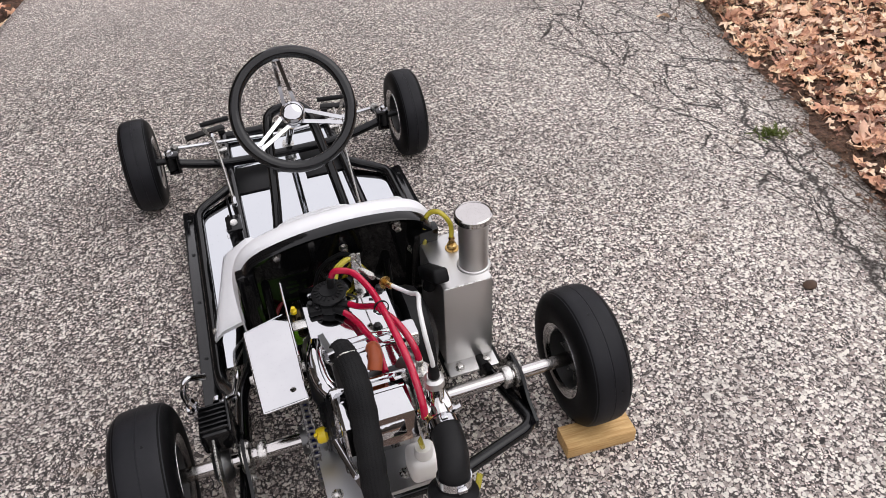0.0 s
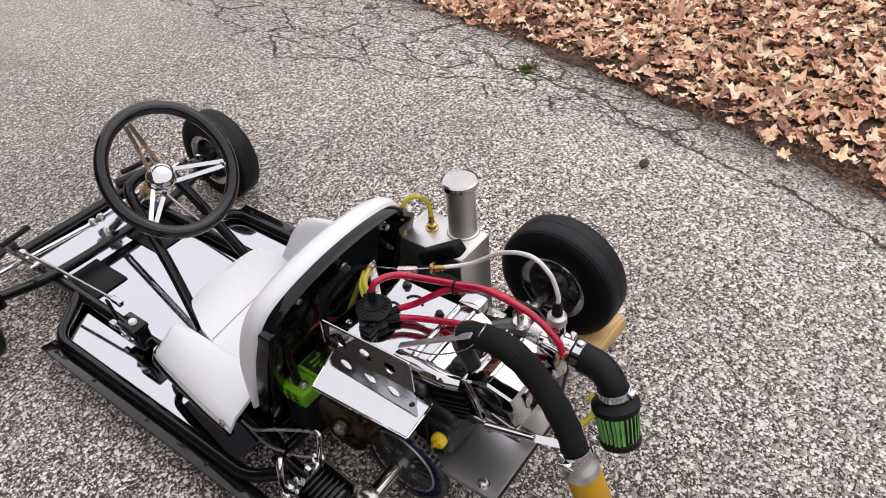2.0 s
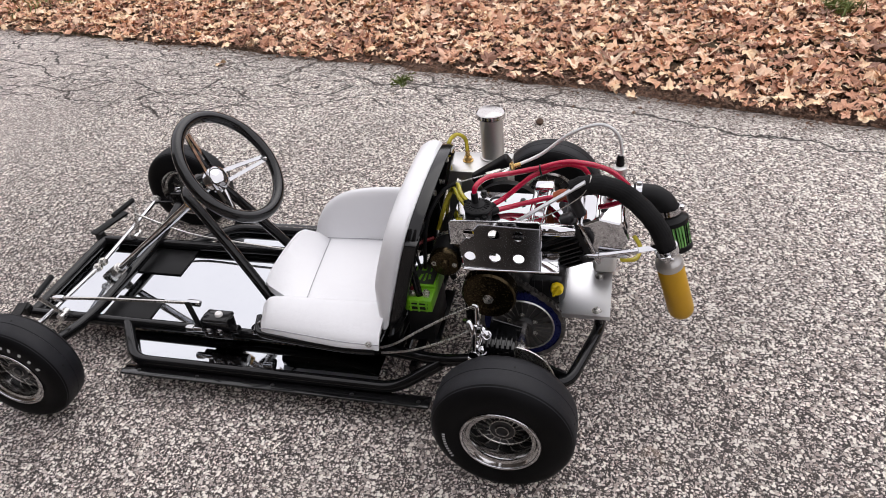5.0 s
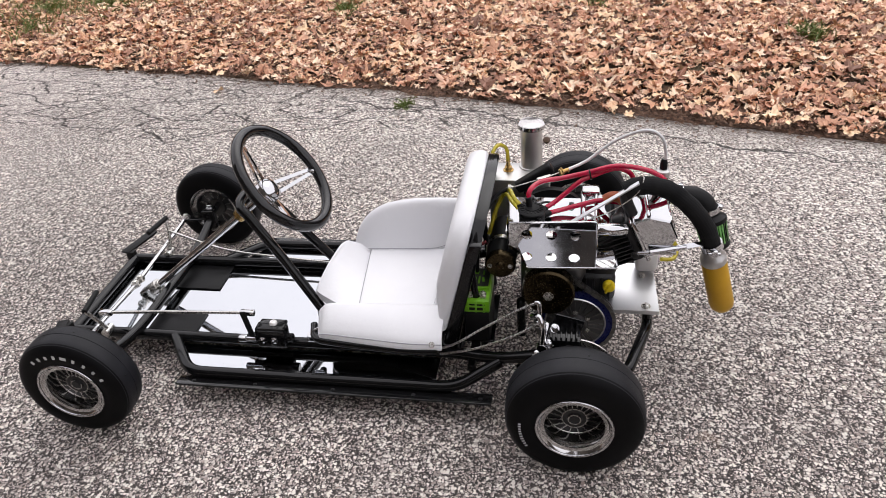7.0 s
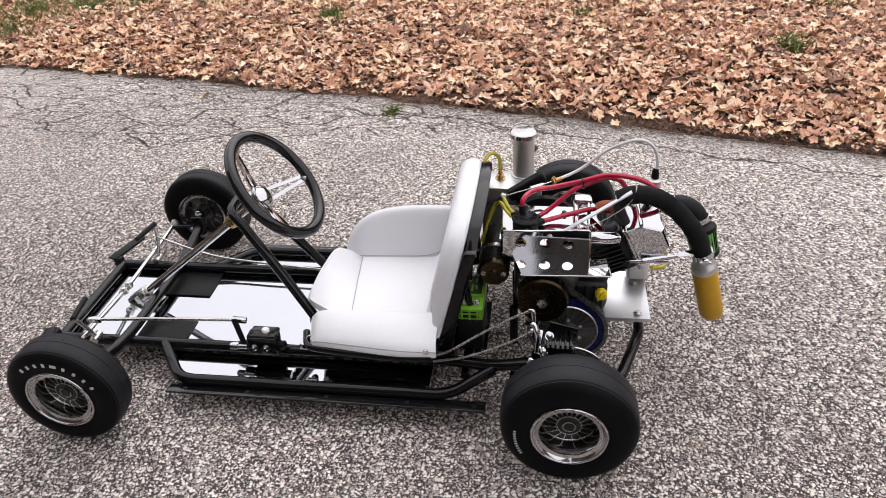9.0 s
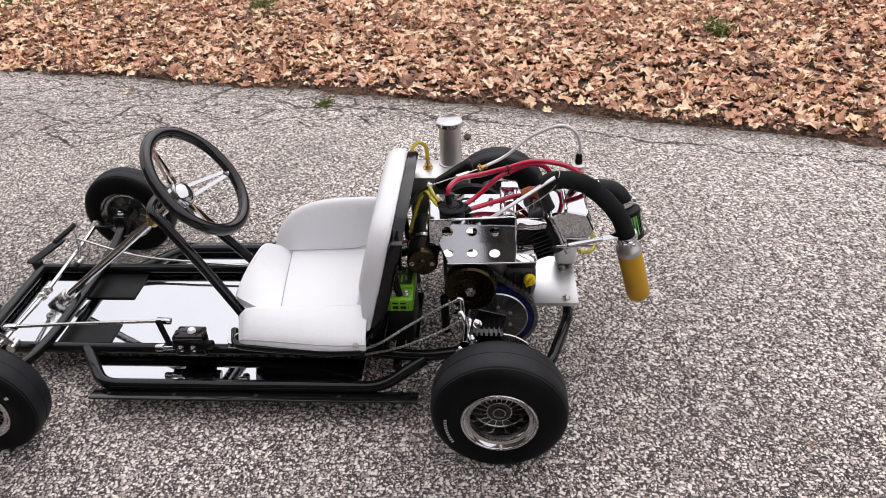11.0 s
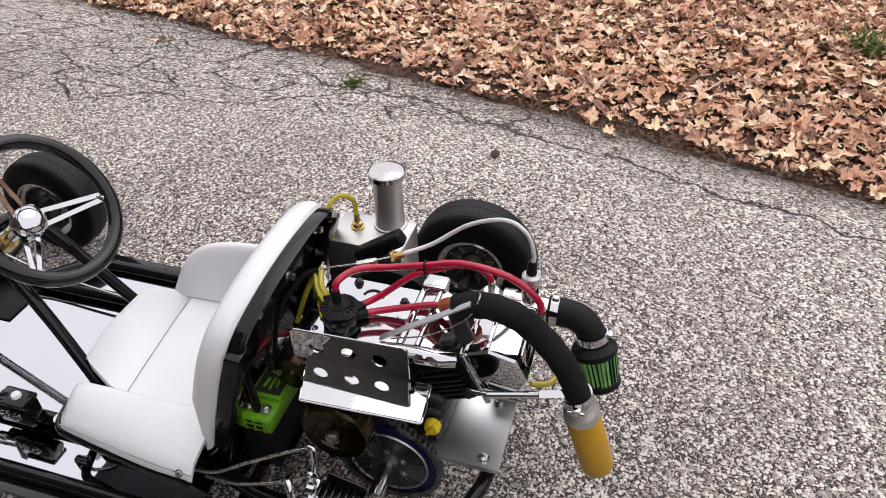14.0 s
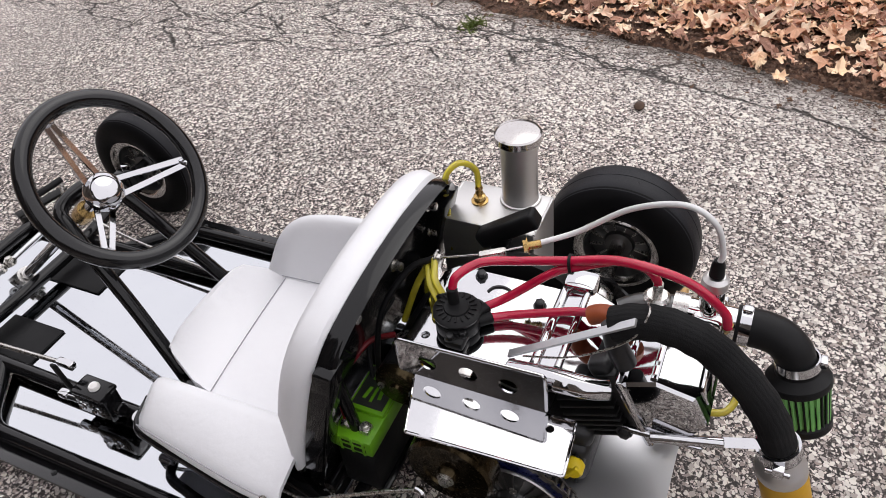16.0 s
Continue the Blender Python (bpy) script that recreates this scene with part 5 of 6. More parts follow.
def cover_shape(bm):
    """A pressed cover whose side outline has six corners, with rounded ends and a raised rib along its crown."""
    box(bm, along(0.111, -0.016, 0.002), (0.120, 0.010, 0.104), 0.004, (-TILT_X, 0, 0))
    side = ((0.115, 0.047), (0.150, 0.047), (0.184, 0.022), (0.184, -0.020), (0.154, -0.044), (0.115, -0.044))
    mid_d, mid_h = 0.146, 0.002
    rows = []
    for x, k in ((-0.0715, 0.80), (-0.0705, 0.93), (-0.067, 1.0), (0.033, 1.0), (0.0365, 0.93), (0.0375, 0.80)):
        rows.append([bm.verts.new(along(mid_d + (d - mid_d) * (k if d > 0.12 else 1.0), x, mid_h + (h - mid_h) * k)) for d, h in side])
    for p, q in zip(rows, rows[1:]):
        for k in range(6):
            bm.faces.new((p[k], p[(k + 1) % 6], q[(k + 1) % 6], q[k]))
    bm.faces.new(rows[0])
    bm.faces.new(rows[-1])
    tube(bm, [along(0.147, x, 0.046) for x in (-0.064, -0.015, 0.030)], 0.0045, 12)
    box(bm, along(0.184, -0.017, 0.002), (0.066, 0.004, 0.022), 0.0015, (-TILT_X, 0, 0))


cover = one("valve_cover", cover_shape, CHROME, engine, "chrome six-cornered valve cover", 25)
for x in (-0.046, 0.038):
    for h in (-0.042, 0.042):
        one("bolt", lambda bm: hexbolt(bm, along(0.115, x, h), CY, 0.0055, 0.006), STEEL, cover)
one("exhaust_port", lambda bm: box(bm, along(0.084, -0.044, 0.052), (0.026, 0.028, 0.024), 0.008, (-TILT_X, 0, 0), 3), DARK_IRON, engine)
one("plug_boot", lambda bm: tube(bm, curve([(0.006, -0.058, 0.372), (0.006, -0.072, 0.380), (0.003, -0.088, 0.380), (-0.002, -0.100, 0.370)], 6), 0.0115, 14), BOOT, engine, "rust-red spark plug boot")
one("ignition_coil", lambda bm: (box(bm, (0.068, -0.030, 0.352), (0.034, 0.040, 0.030), 0.006),), CHROME, engine)
one("rocker_tube", lambda bm: tube(bm, curve([(-0.075, 0.012, 0.340), (-0.082, -0.03, 0.352), (-0.080, -0.075, 0.352), (-0.070, -0.098, 0.346)], 6), lambda t: 0.014 - 0.003 * abs(t - 0.5), 14), CHROME, engine, "chrome side tube")
one("oil_box", lambda bm: (box(bm, (0.044, -0.160, 0.200), (0.048, 0.050, 0.052), 0.012, (0, 0, 0), 3), lathe(bm, [(0, 0.02), (0.013, 0.02), (0.015, 0.012), (0.015, 0), (0, 0)], (0.046, -0.166, 0.226), (0, 0, 1), 20)), WHITE_PLASTIC, engine, "white plastic catch box")
pipe("breather_line", [(0.046, -0.166, 0.240), (0.040, -0.176, 0.275), (0.034, -0.170, 0.305)], 0.0042, YELLOW_LINE, engine, "clear yellow breather hose", smooth_line=True)
pipe("breather_line", [(0.055, -0.195, 0.190), (0.075, -0.225, 0.180), (0.105, -0.235, 0.19), (0.12, -0.22, 0.21)], 0.005, YELLOW_LINE, engine, "clear yellow hose", smooth_line=True)
drain = one("oil_plug", lambda bm: (lathe(bm, [(0, 0.018), (0.010, 0.018), (0.013, 0.014), (0.013, 0.004), (0.009, 0), (0, 0)], (-0.088, -0.070, 0.220), (-1, 0, 0), 20), box(bm, (-0.107, -0.070, 0.222), (0.006, 0.006, 0.030), 0.002, (30, 0, 0))), YELLOW, engine, "yellow plastic oil plug")
one("neck", lambda bm: rod(bm, (-0.06, -0.065, 0.215), (-0.088, -0.070, 0.220), 0.012), CAST, drain)
one("yellow_cap", lambda bm: lathe(bm, [(0, 0.012), (0.0035, 0.012), (0.0042, 0.007), (0.0055, 0.006), (0.0055, 0), (0, 0)], (-0.094, 0.092, 0.345), (0, 0, 1), 16), YELLOW, engine, "small yellow cap")

# clutch and its guard
clutch = one("clutch", lambda bm: lathe(bm, [(0, 0.014), (0.012, 0.014), (0.014, 0.006), (0.030, 0.005), (0.032, 0.008), (0.050, 0.007), (0.054, 0.003), (0.055, -0.020), (0.050, -0.022), (0, -0.022)], (-0.170, 0.056, 0.252), (-1, 0, 0), 48), DULL_BRASS, None, "dull gold centrifugal clutch drum")
one("bolt", lambda bm: hexbolt(bm, (-0.184, 0.056, 0.252), (-1, 0, 0), 0.008, 0.006), STEEL, clutch)
one("drive_sprocket", lambda bm: lathe(bm, [(0.010, -0.004), (0.024, -0.003), (0.024, 0.003), (0.010, 0.004)], (SP, 0.056, 0.252), (1, 0, 0), 24), CHAIN, clutch)
one("shaft", lambda bm: rod(bm, (-0.09, 0.056, 0.252), (-0.16, 0.056, 0.252), 0.010), STEEL, clutch)


def guard(bm):
    """A polished sheet bent into an upright face with holes and a flat shelf."""
    plate(bm, [(-0.040, 0.322), (0.142, 0.322), (0.142, 0.372), (0.136, 0.378), (-0.034, 0.384), (-0.040, 0.378)],
          [circle(y, 0.350, 0.0115, 20) for y in (0.103, 0.052, 0.004)], 0.0025, Matrix(((0, 0, 1, -0.1060), (1, 0, 0, 0), (0, 1, 0, 0), (0, 0, 0, 1))))
    plate(bm, [(-0.106, -0.042), (-0.106, 0.122), (-0.112, 0.121), (-0.182, 0.099), (-0.174, -0.080), (-0.104, -0.074)], [circle(-0.124, -0.050, 0.005, 12)], 0.0025, pose(0, 0, 0.3195))


shield = one("clutch_guard", guard, CHROME, None, "polished sheet-metal clutch guard with round holes", 30)
one("rim", lambda bm: tube(bm, bent([(-0.1048, 0.142, 0.326), (-0.1048, 0.142, 0.376), (-0.1048, -0.039, 0.384), (-0.1048, -0.040, 0.326)], 0.006, 4), 0.0022, 8), CHROME, shield, "rolled bright edge")
one("rim", lambda bm: tube(bm, bent([(-0.112, 0.121, 0.3207), (-0.182, 0.099, 0.3207), (-0.174, -0.080, 0.3207), (-0.106, -0.074, 0.3207)], 0.004, 4), 0.0020, 8), CHROME, shield, "rolled bright edge")
one("guard_stay", lambda bm: box(bm, (-0.092, 0.06, 0.345), (0.026, 0.02, 0.004), 0.001), STEEL, shield)

# electric starter and battery
starter = one("starter_motor", lambda bm: lathe(bm, [(0, -0.002), (0.033, -0.002), (0.034, 0.004), (0.034, 0.146), (0.030, 0.151), (0, 0.151)], (-0.086, 0.163, 0.260), (1, 0, 0), 32), PLASTIC, None, "black electric starter motor with a dull gold end cap")
one("end_cap", lambda bm: lathe(bm, [(0, 0.010), (0.008, 0.010), (0.010, 0.006), (0.030, 0.005), (0.034, 0.0), (0.034, -0.010), (0, -0.010)], (-0.088, 0.163, 0.260), (-1, 0, 0), 32), DULL_BRASS, starter, "dull gold end cap")
for y, z in ((0.185, 0.260), (0.141, 0.260)):
    one("bolt", lambda bm: hexbolt(bm, (-0.094, y, z), (-1, 0, 0), 0.004, 0.004), STEEL, starter)
one("strap", lambda bm: lathe(bm, [(0.0345, -0.006), (0.0365, -0.006), (0.0365, 0.006), (0.0345, 0.006)], (-0.03, 0.163, 0.260), (1, 0, 0), 32, True), STEEL, starter)
battery = one("battery", lambda bm: box(bm, (-0.090, 0.213, 0.131), (0.116, 0.056, 0.082), 0.004), PLASTIC, None, "compact black battery with a bright green lid")
one("lid", lambda bm: (box(bm, (-0.090, 0.213, 0.186), (0.118, 0.058, 0.030), 0.003), box(bm, (-0.070, 0.213, 0.203), (0.075, 0.054, 0.008), 0.002)), GREEN_CASE, battery, "bright green lid")
for x, y in ((-0.130, 0.199), (-0.130, 0.227)):
    one("terminal", lambda bm: (box(bm, (x, y, 0.204), (0.016, 0.014, 0.008), 0.002), hexbolt(bm, (x, y, 0.207), (0, 0, 1), 0.006, 0.006)), STEEL, battery)
LABEL = worn("black_printed_sticker", (0.020, 0.022, 0.020), (0.030, 0.034, 0.028), 0.35, 0.0, 30, 300, 0.02, 0.05)
one("sticker", lambda bm: box(bm, (-0.068, 0.213, 0.2075), (0.066, 0.046, 0.0012), 0.0003), LABEL, battery, "black printed sticker")
for q, (x, y, w, h) in enumerate(((-0.080, 0.222, 0.020, 0.005), (-0.080, 0.212, 0.026, 0.004), (-0.078, 0.203, 0.016, 0.005), (-0.052, 0.220, 0.012, 0.010), (-0.052, 0.204, 0.016, 0.004))):
    one("print", lambda bm: box(bm, (x, y, 0.2086), (w, h, 0.0008), 0.0001, (0, 0, 8 * (q % 3) - 8)), GREEN_CASE, battery, smooth=0)
for z, h in ((0.192, 0.004), (0.181, 0.007)):
    one("print", lambda bm: box(bm, (-0.149, 0.213, z), (0.001, 0.040, h), 0.0001), PLASTIC, battery, smooth=0)
for y in (0.196, 0.213, 0.230):
    one("rib", lambda bm: box(bm, (-0.1492, y, 0.186), (0.002, 0.004, 0.028), 0.0005), GREEN_CASE, battery, smooth=0)
pipe("battery_wire", [(-0.130, 0.227, 0.212), (-0.10, 0.25, 0.235), (-0.04, 0.235, 0.26), (-0.02, 0.20, 0.27)], 0.004, WIRE_RED, battery, "red battery wire", smooth_line=True)
pipe("battery_wire", [(-0.055, 0.228, 0.205), (-0.02, 0.245, 0.24), (0.05, 0.24, 0.26)], 0.0035, HOSE, battery, "black battery wire", smooth_line=True)
battery.location.z = 0.002
one("battery_tray", lambda bm: (box(bm, (-0.06, 0.215, 0.087), (0.17, 0.075, 0.006), 0.002),), GLOSS, battery)
for x in (-0.13, 0.10):
    pipe("seat_strut", [(x, 0.20, 0.068), (x, 0.225, 0.30)], 0.008, label="black seat strut")
pipe("strut_bar", [(-0.22, 0.22, 0.075), (0.22, 0.22, 0.075)], 0.010, label="black cross tube behind the seat")

# exhaust ------------------------------------------------------------------------
HEAD = [(-0.046, -0.095, 0.424), (-0.044, -0.118, 0.434), (-0.040, -0.150, 0.434), (-0.040, -0.190, 0.420), (-0.044, -0.232, 0.385), (-0.048, -0.262, 0.345), (-0.048, -0.278, 0.305)]
exhaust = one("exhaust_pipe", lambda bm: tube(bm, curve(HEAD, 14), lambda t: 0.0187 + 0.0005 * math.sin(t * 60), 66, ripple=lambda a, i: 1 + 0.022 * math.sin(22 * a)), WRAP, None, "exhaust pipe bound in black ribbed wrap")
one("port_flange", lambda bm: tube(bm, curve([(-0.050, -0.112, 0.372), (-0.050, -0.100, 0.400), (-0.046, -0.094, 0.424)], 6), 0.0125, 16), DARK_IRON, exhaust, "dark header stub")
one("clamp", lambda bm: (lathe(bm, [(0.0205, -0.007), (0.0235, -0.007), (0.0235, 0.007), (0.0205, 0.007)], (-0.048, -0.279, 0.300), (0, 0.35, 1), 32, True), box(bm, (-0.074, -0.281, 0.298), (0.014, 0.012, 0.014), 0.002), rod(bm, (-0.078, -0.293, 0.298), (-0.078, -0.268, 0.298), 0.003)), CHROME, exhaust, "worm-drive hose clamp")
MD = Vector((0.016, -0.042, -0.155)).normalized()
M0 = Vector((-0.047, -0.281, 0.288))
silencer = one("silencer", lambda bm: lathe(bm, [(0, 0.030), (0.0255, 0.030), (0.0268, 0.033), (0.0268, 0.150), (0.025, 0.160), (0.020, 0.167), (0.012, 0.169), (0.012, 0.160), (0, 0.160)], M0, MD, 36), GOLD, exhaust, "mustard-gold silencer canister")
one("silencer_cap", lambda bm: lathe(bm, [(0, -0.012), (0.018, -0.012), (0.019, 0.0), (0.021, 0.010), (0.0262, 0.016), (0.0272, 0.020), (0.0272, 0.031), (0, 0.031)], M0, MD, 36), ALU, exhaust, "brushed silver silencer cap")


def strap(bm, a, b, wide, thick, turn=(0, 0, 1)):
    """A flat bar between two points."""
    a, b = Vector(a), Vector(b)
    d = (b - a).normalized()
    x = d.cross(Vector(turn)).normalized()
    n = x.cross(d)
    vs = [bm.verts.new(p + x * i * wide / 2 + n * j * thick / 2) for p in (a, b) for i, j in ((-1, -1), (1, -1), (1, 1), (-1, 1))]
    for f in ((0, 1, 2, 3), (4, 7, 6, 5), (0, 4, 5, 1), (1, 5, 6, 2), (2, 6, 7, 3), (3, 7, 4, 0)):
        bm.faces.new([vs[i] for i in f])


one("header_strap", lambda bm: strap(bm, (-0.063, 0.018, 0.352), (-0.062, -0.120, 0.452), 0.0095, 0.003, (-0.12, 0, 0.99)), PALE, exhaust, "polished flat steel strap", 20)
one("tie_wire", lambda bm: tube(bm, curve([(-0.066, 0.00, 0.358), (-0.07, -0.06, 0.385), (-0.064, -0.115, 0.425), (-0.05, -0.13, 0.455), (-0.03, -0.125, 0.45)], 6), 0.0012, 6), STEEL, exhaust)
one("silencer_arm", lambda bm: (rod(bm, (-0.082, -0.150, 0.300), (-0.066, -0.225, 0.306), 0.0060), strap(bm, (-0.068, -0.215, 0.3055), (-0.055, -0.264, 0.309), 0.011, 0.003, (-0.6, 0.05, 0.8))), CHROME, exhaust, "polished silencer support arm", 30)
one("bolt", lambda bm: hexbolt(bm, (-0.076, -0.122, 0.288), (-1, 0, 0), 0.007, 0.006), DARK_IRON, exhaust)
one("support_rod", lambda bm: rod(bm, (-0.074, -0.118, 0.292), (-0.074, -0.205, 0.296), 0.0042), CHROME, exhaust)

# carburettor, elbow and filter ---------------------------------------------------
carb = one("carburettor", lambda bm: (rod(bm, (0.066, -0.150, 0.352), (0.066, -0.225, 0.352), 0.019, 24), box(bm, (0.066, -0.182, 0.345), (0.046, 0.038, 0.046), 0.008, seg=3), rod(bm, (0.066, -0.182, 0.360), (0.066, -0.182, 0.404), 0.0135, 24), lathe(bm, [(0, -0.03), (0.012, -0.03), (0.018, -0.02), (0.018, 0), (0, 0)], (0.066, -0.182, 0.322), (0, 0, 1), 24)), POLISHED, None, "polished slide carburettor")
one("slide_cap", lambda bm: lathe(bm, [(0, 0.015), (0.010, 0.015), (0.0145, 0.011), (0.0152, 0.0), (0, 0)], (0.066, -0.182, 0.403), (0, 0, 1), 28), ALU, carb, "knurled alloy slide cap")
one("cable_boot", lambda bm: lathe(bm, [(0, 0.022), (0.005, 0.022), (0.0075, 0.016), (0.0085, 0.0), (0, 0)], (0.066, -0.182, 0.419), (0, 0, 1), 16), PLASTIC, carb, "black rubber cable boot")
one("manifold", lambda bm: tube(bm, curve([(0.045, -0.085, 0.345), (0.058, -0.110, 0.352), (0.066, -0.150, 0.352)], 6), 0.018, 18), CAST, carb, "intake manifold")
one("band", lambda bm: lathe(bm, [(0.0195, -0.009), (0.022, -0.009), (0.022, 0.009), (0.0195, 0.009)], (0.066, -0.150, 0.352), (0, 1, 0), 28, True), STEEL, carb)
one("nipple", lambda bm: (rod(bm, (0.062, -0.122, 0.366), (0.062, -0.122, 0.392), 0.006), lathe(bm, [(0.004, 0), (0.015, 0), (0.016, 0.004), (0.012, 0.008), (0.004, 0.008)], (0.062, -0.122, 0.366), (0, 0, 1), 20)), STEEL, carb)
for p0, p1 in (((0.052, -0.204, 0.350), (0.043, -0.206, 0.372)), ((0.050, -0.170, 0.335), (0.030, -0.168, 0.332))):
    one("fuel_barb", lambda bm: rod(bm, p0, p1, 0.0045), BRASS, carb)
one("adjuster", lambda bm: rod(bm, (0.040, -0.183, 0.345), (0.026, -0.183, 0.345), 0.005), CHROME, carb)
one("choke_knob", lambda bm: rod(bm, (0.085, -0.195, 0.35), (0.10, -0.195, 0.355), 0.006), CHROME, carb)
ELBOW = [(0.066, -0.212, 0.352), (0.066, -0.232, 0.352), (0.064, -0.257, 0.350), (0.060, -0.276, 0.337), (0.057, -0.285, 0.316)]
intake = one("intake_elbow", lambda bm: tube(bm, curve(ELBOW, 8), 0.0225, 28), HOSE, None, "black rubber intake elbow")
one("clamp", lambda bm: (lathe(bm, [(0.0228, -0.006), (0.0245, -0.006), (0.0245, 0.006), (0.0228, 0.006)], (0.066, -0.222, 0.352), (0, 1, 0), 36, True), box(bm, (0.066, -0.222, 0.378), (0.010, 0.011, 0.007), 0.002)), CHROME, intake, "steel hose clamp")
one("clamp", lambda bm: (lathe(bm, [(0.0230, -0.006), (0.0248, -0.006), (0.0248, 0.006), (0.0230, 0.006)], (0.0575, -0.284, 0.324), (0.10, 0.30, 1), 36, True), box(bm, (0.060, -0.310, 0.330), (0.014, 0.008, 0.010), 0.002)), CHROME, intake, "steel hose clamp")
FD = Vector((-0.014, -0.024, -0.080)).normalized()
F0 = Vector((0.056, -0.286, 0.314))
filt = one("air_filter", lambda bm: lathe(bm, [(0, -0.006), (0.0235, -0.006), (0.0245, 0.002), (0.029, 0.006), (0.0355, 0.010), (0.0365, 0.015), (0.0355, 0.019), (0.029, 0.021), (0, 0.021)], F0, FD, 40), PLASTIC, None, "conical green pleated air filter with black ends")
one("pleats", lambda bm: tube(bm, [F0 + FD * d for d in (0.018, 0.032, 0.050, 0.070)], lambda t: 0.0325 - 0.004 * t, 112, ripple=lambda a, i: 1 + 0.055 * (1 if math.sin(28 * a) > 0 else -1)), GREEN_PLEAT, filt, "green pleated gauze", 25)
for k in range(28):
    a = 2 * math.pi * (k + 0.75) / 28

    def fold(bm):
        b = frame_of(FD)
        u = b.to_3x3() @ Vector((math.cos(a), math.sin(a), 0))
        tube(bm, [F0 + FD * 0.018 + u * 0.0320, F0 + FD * 0.070 + u * 0.0280], 0.0018, 5)
    one("fold", fold, PLASTIC, filt, smooth=0)
one("end_cap", lambda bm: lathe(bm, [(0, 0.066), (0.029, 0.066), (0.0318, 0.069), (0.0318, 0.077), (0.029, 0.080), (0, 0.080)], F0, FD, 40), PLASTIC, filt, "black rubber end cap")

# fuel lines, throttle cable --------------------------------------------------------
pipe("fuel_line", [(-0.023, 0.104, 0.386), (-0.014, 0.100, 0.404), (0.012, 0.078, 0.410), (0.028, 0.030, 0.412), (0.032, -0.023, 0.424), (0.033, -0.085, 0.440), (0.040, -0.154, 0.424), (0.043, -0.196, 0.390), (0.043, -0.205, 0.366)], 0.0056, RED, None, "translucent red fuel line", smooth_line=True, seg=12)
pipe("fuel_line", [(-0.006, 0.072, 0.353), (0.010, 0.044, 0.366), (0.026, -0.004, 0.404), (0.034, -0.030, 0.414), (0.046, -0.075, 0.426), (0.056, -0.105, 0.416), (0.061, -0.119, 0.398), (0.062, -0.122, 0.384)], 0.0054, RED, None, "translucent red fuel line", smooth_line=True, seg=12)
pipe("fuel_line", [(-0.018, 0.064, 0.349), (-0.004, 0.036, 0.350), (0.006, -0.005, 0.358), (0.014, -0.050, 0.366), (0.014, -0.10, 0.36)], 0.0054, RED, None, "translucent red fuel line", smooth_line=True, seg=12)
one("cable_tie", lambda bm: lathe(bm, [(0.0108, -0.0018), (0.0120, -0.0018), (0.0120, 0.0018), (0.0108, 0.0018)], (0.033, -0.026, 0.4190), (0.1, -1, 0.2), 20, True), PLASTIC)
pipe("vent_line", [(0.213, 0.166, 0.354), (0.212, 0.169, 0.388), (0.196, 0.186, 0.406), (0.178, 0.200, 0.392), (0.172, 0.200, 0.350), (0.165, 0.195, 0.27)], 0.0046, YELLOW_LINE, None, "clear yellow vent hose", smooth_line=True)
pipe("pump_line", [(-0.014, 0.122, 0.366), (-0.004, 0.136, 0.378), (0.018, 0.146, 0.384), (0.030, 0.156, 0.376), (0.020, 0.178, 0.335), (0.00, 0.195, 0.28)], 0.0046, YELLOW_LINE, None, "clear yellow fuel hose", smooth_line=True)
pipe("pump_line", [(-0.020, 0.126, 0.360), (-0.010, 0.140, 0.372), (0.010, 0.152, 0.378), (0.024, 0.162, 0.366), (0.05, 0.18, 0.32), (0.06, 0.19, 0.27)], 0.0040, YELLOW_LINE, None, "clear yellow fuel hose", smooth_line=True)
cab = pipe("throttle_cable", [(0.059, 0.029, 0.412), (0.080, -0.020, 0.428), (0.078, -0.080, 0.478), (0.064, -0.138, 0.508), (0.060, -0.172, 0.494), (0.064, -0.184, 0.455), (0.066, -0.182, 0.435)], 0.0034, CABLE, None, "white sheathed throttle cable", smooth_line=True)
pipe("cable_core", [(0.057, 0.032, 0.412), (0.031, 0.078, 0.407), (0.026, 0.148, 0.385)], 0.0012, STEEL, cab, radius=0.01)
pipe("cable_tail", [(0.026, 0.148, 0.385), (0.010, 0.178, 0.372), (-0.026, 0.205, 0.33), (-0.045, 0.215, 0.27), (-0.05, 0.22, 0.2)], 0.0042, HOSE, cab, smooth_line=True)
one("ferrule", lambda bm: (rod(bm, (0.062, 0.020, 0.4135), (0.054, 0.036, 0.4115), 0.0052), hexbolt(bm, (0.055, 0.034, 0.412), (-0.45, 0.9, -0.1), 0.008, 0.006)), BRASS, cab, "brass cable ferrule")
one("clip", lambda bm: (box(bm, (0.033, 0.074, 0.4075), (0.010, 0.030, 0.007), 0.002, (-4, 0, 28)), rod(bm, (0.040, 0.061, 0.412), (0.040, 0.061, 0.403), 0.004)), STEEL, cab)
one("cable_bracket", lambda bm: (box(bm, (0.030, 0.150, 0.366), (0.018, 0.004, 0.044), 0.001), hexbolt(bm, (0.026, 0.147, 0.384), (0, -1, 0), 0.007, 0.006)), STEEL, cab)

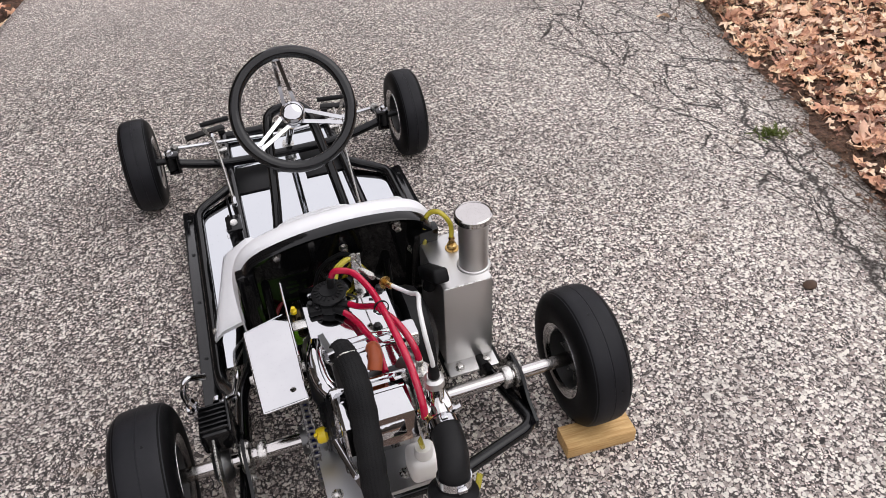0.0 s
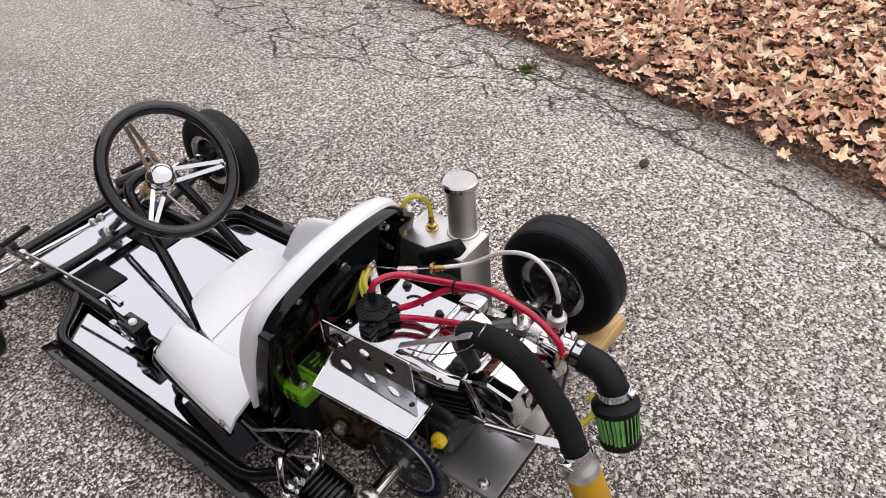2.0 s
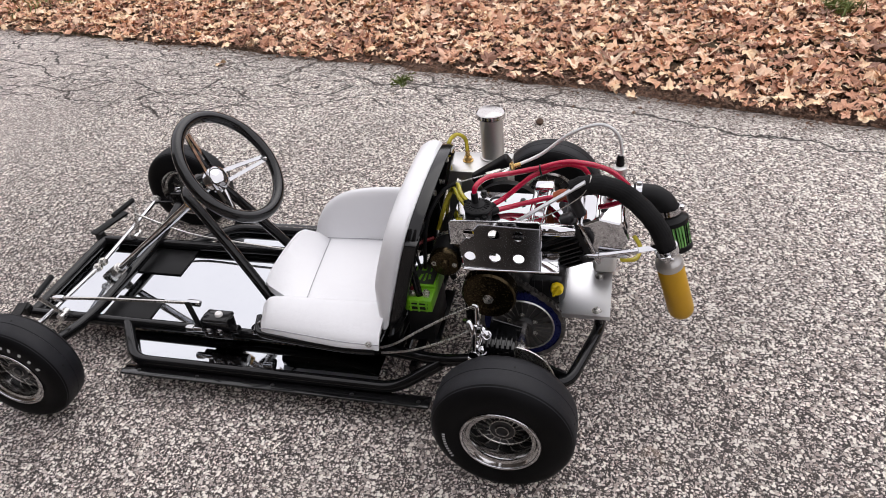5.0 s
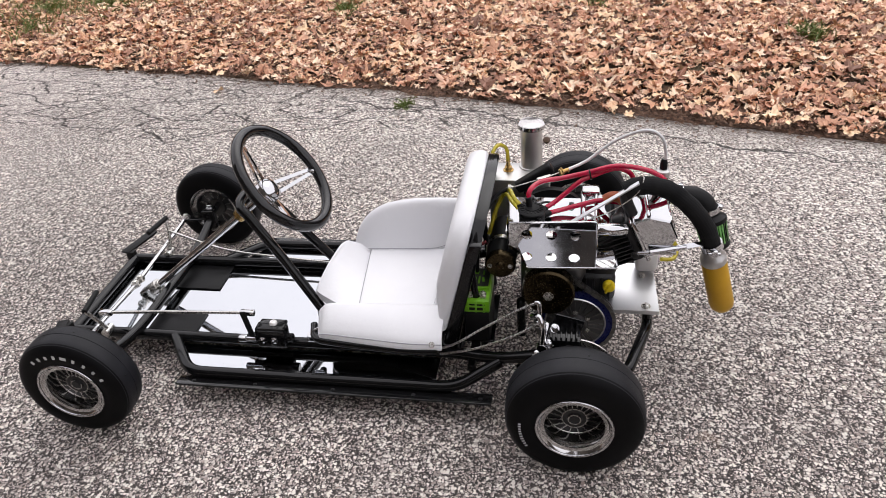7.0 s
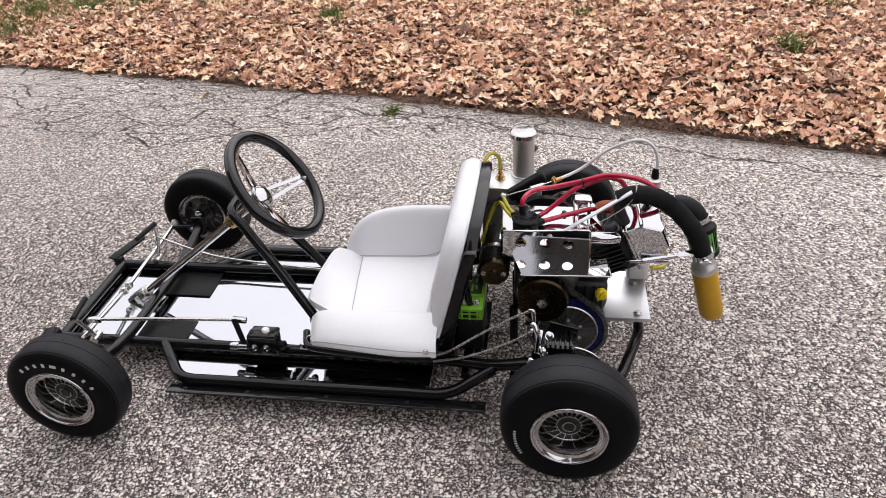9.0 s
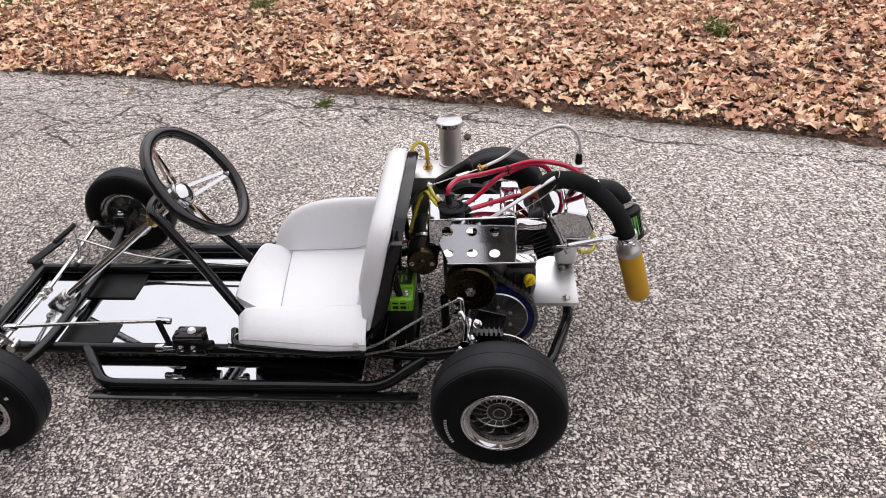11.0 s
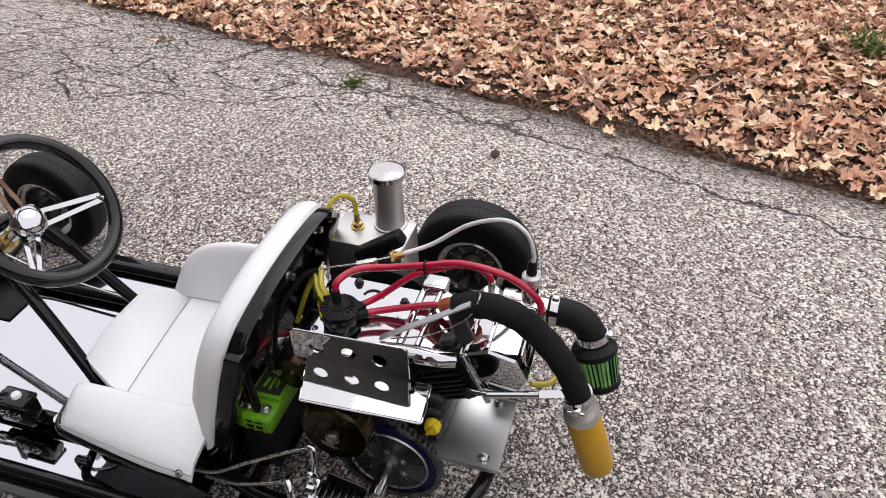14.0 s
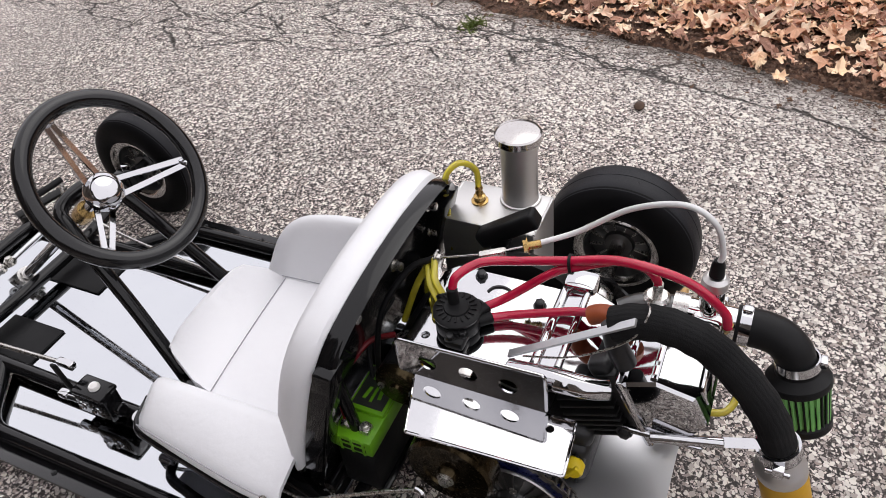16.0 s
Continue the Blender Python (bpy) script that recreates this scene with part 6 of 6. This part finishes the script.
# fuel tank --------------------------------------------------------------------------
tank = one("fuel_tank", lambda bm: (box(bm, (0.208, 0.137, 0.2335), (0.094, 0.145, 0.195), 0.004),), ALU, None, "welded brushed aluminium fuel tank with tall filler neck")
one("foot", lambda bm: box(bm, (0.207, 0.052, 0.1385), (0.098, 0.040, 0.005), 0.001), ALU, tank)
for x in (0.182, 0.236):
    one("bolt", lambda bm: hexbolt(bm, (x, 0.048, 0.141), (0, 0, 1), 0.0075, 0.007), STEEL, tank)
one("neck", lambda bm: lathe(bm, [(0.030, -0.003), (0.031, 0.0), (0.0275, 0.003), (0.0265, 0.006), (0.0265, 0.104), (0.025, 0.105), (0.0, 0.105)], (0.235, 0.110, 0.331), (0, 0, 1), 36), ALU, tank, "brushed filler neck")
one("cap", lambda bm: lathe(bm, [(0.0265, -0.002), (0.031, 0.0), (0.0335, 0.002), (0.0335, 0.012), (0.031, 0.014), (0.030, 0.0125), (0.012, 0.015), (0, 0.0155)], (0.235, 0.110, 0.434), (0, 0, 1), 40), CAPMETAL, tank, "polished filler cap")
one("vent_fitting", lambda bm: lathe(bm, [(0, 0.028), (0.0045, 0.028), (0.0062, 0.024), (0.0045, 0.020), (0.0062, 0.016), (0.0045, 0.012), (0.009, 0.010), (0.009, 0.003), (0.013, 0.002), (0.013, 0), (0, 0)], (0.213, 0.166, 0.331), (0, 0, 1), 20), BRASS, tank, "brass hose barb")
for _y in (0.066, 0.208):
    one("weld", lambda bm: tube(bm, [Vector((0.164 + 0.088 * k / 30, _y, 0.3295 + 0.0008 * math.sin(k * 2.1))) for k in range(31)], lambda t: 0.0024 + 0.0006 * math.sin(t * 90), 8), ALU, tank)
one("weld", lambda bm: lathe(bm, [(0.0275 + 0.003 * math.cos(q), 0.003 * math.sin(q)) for q in (2 * math.pi * i / 8 for i in range(8))], (0.235, 0.110, 0.3325), (0, 0, 1), 40, True), ALU, tank)
one("tank_bracket", lambda bm: (box(bm, (0.21, 0.13, 0.130), (0.11, 0.17, 0.006), 0.002), box(bm, (0.235, 0.13, 0.10), (0.008, 0.12, 0.06), 0.002)), SATIN, tank)

# wooden chock behind the rear tyre, lying on the ground
bm = bmesh.new()
box(bm, (0, 0, 0), (0.140, 0.052, 0.032), 0.002)
_o = tagged(part("wood_block", bm, WOOD), "sawn pine offcut chocking a rear tyre", "wood block")
_o.matrix_world = pose(0.404, -0.100, paving_z(0.40, -0.10) + 0.018, 0, 0, -3)
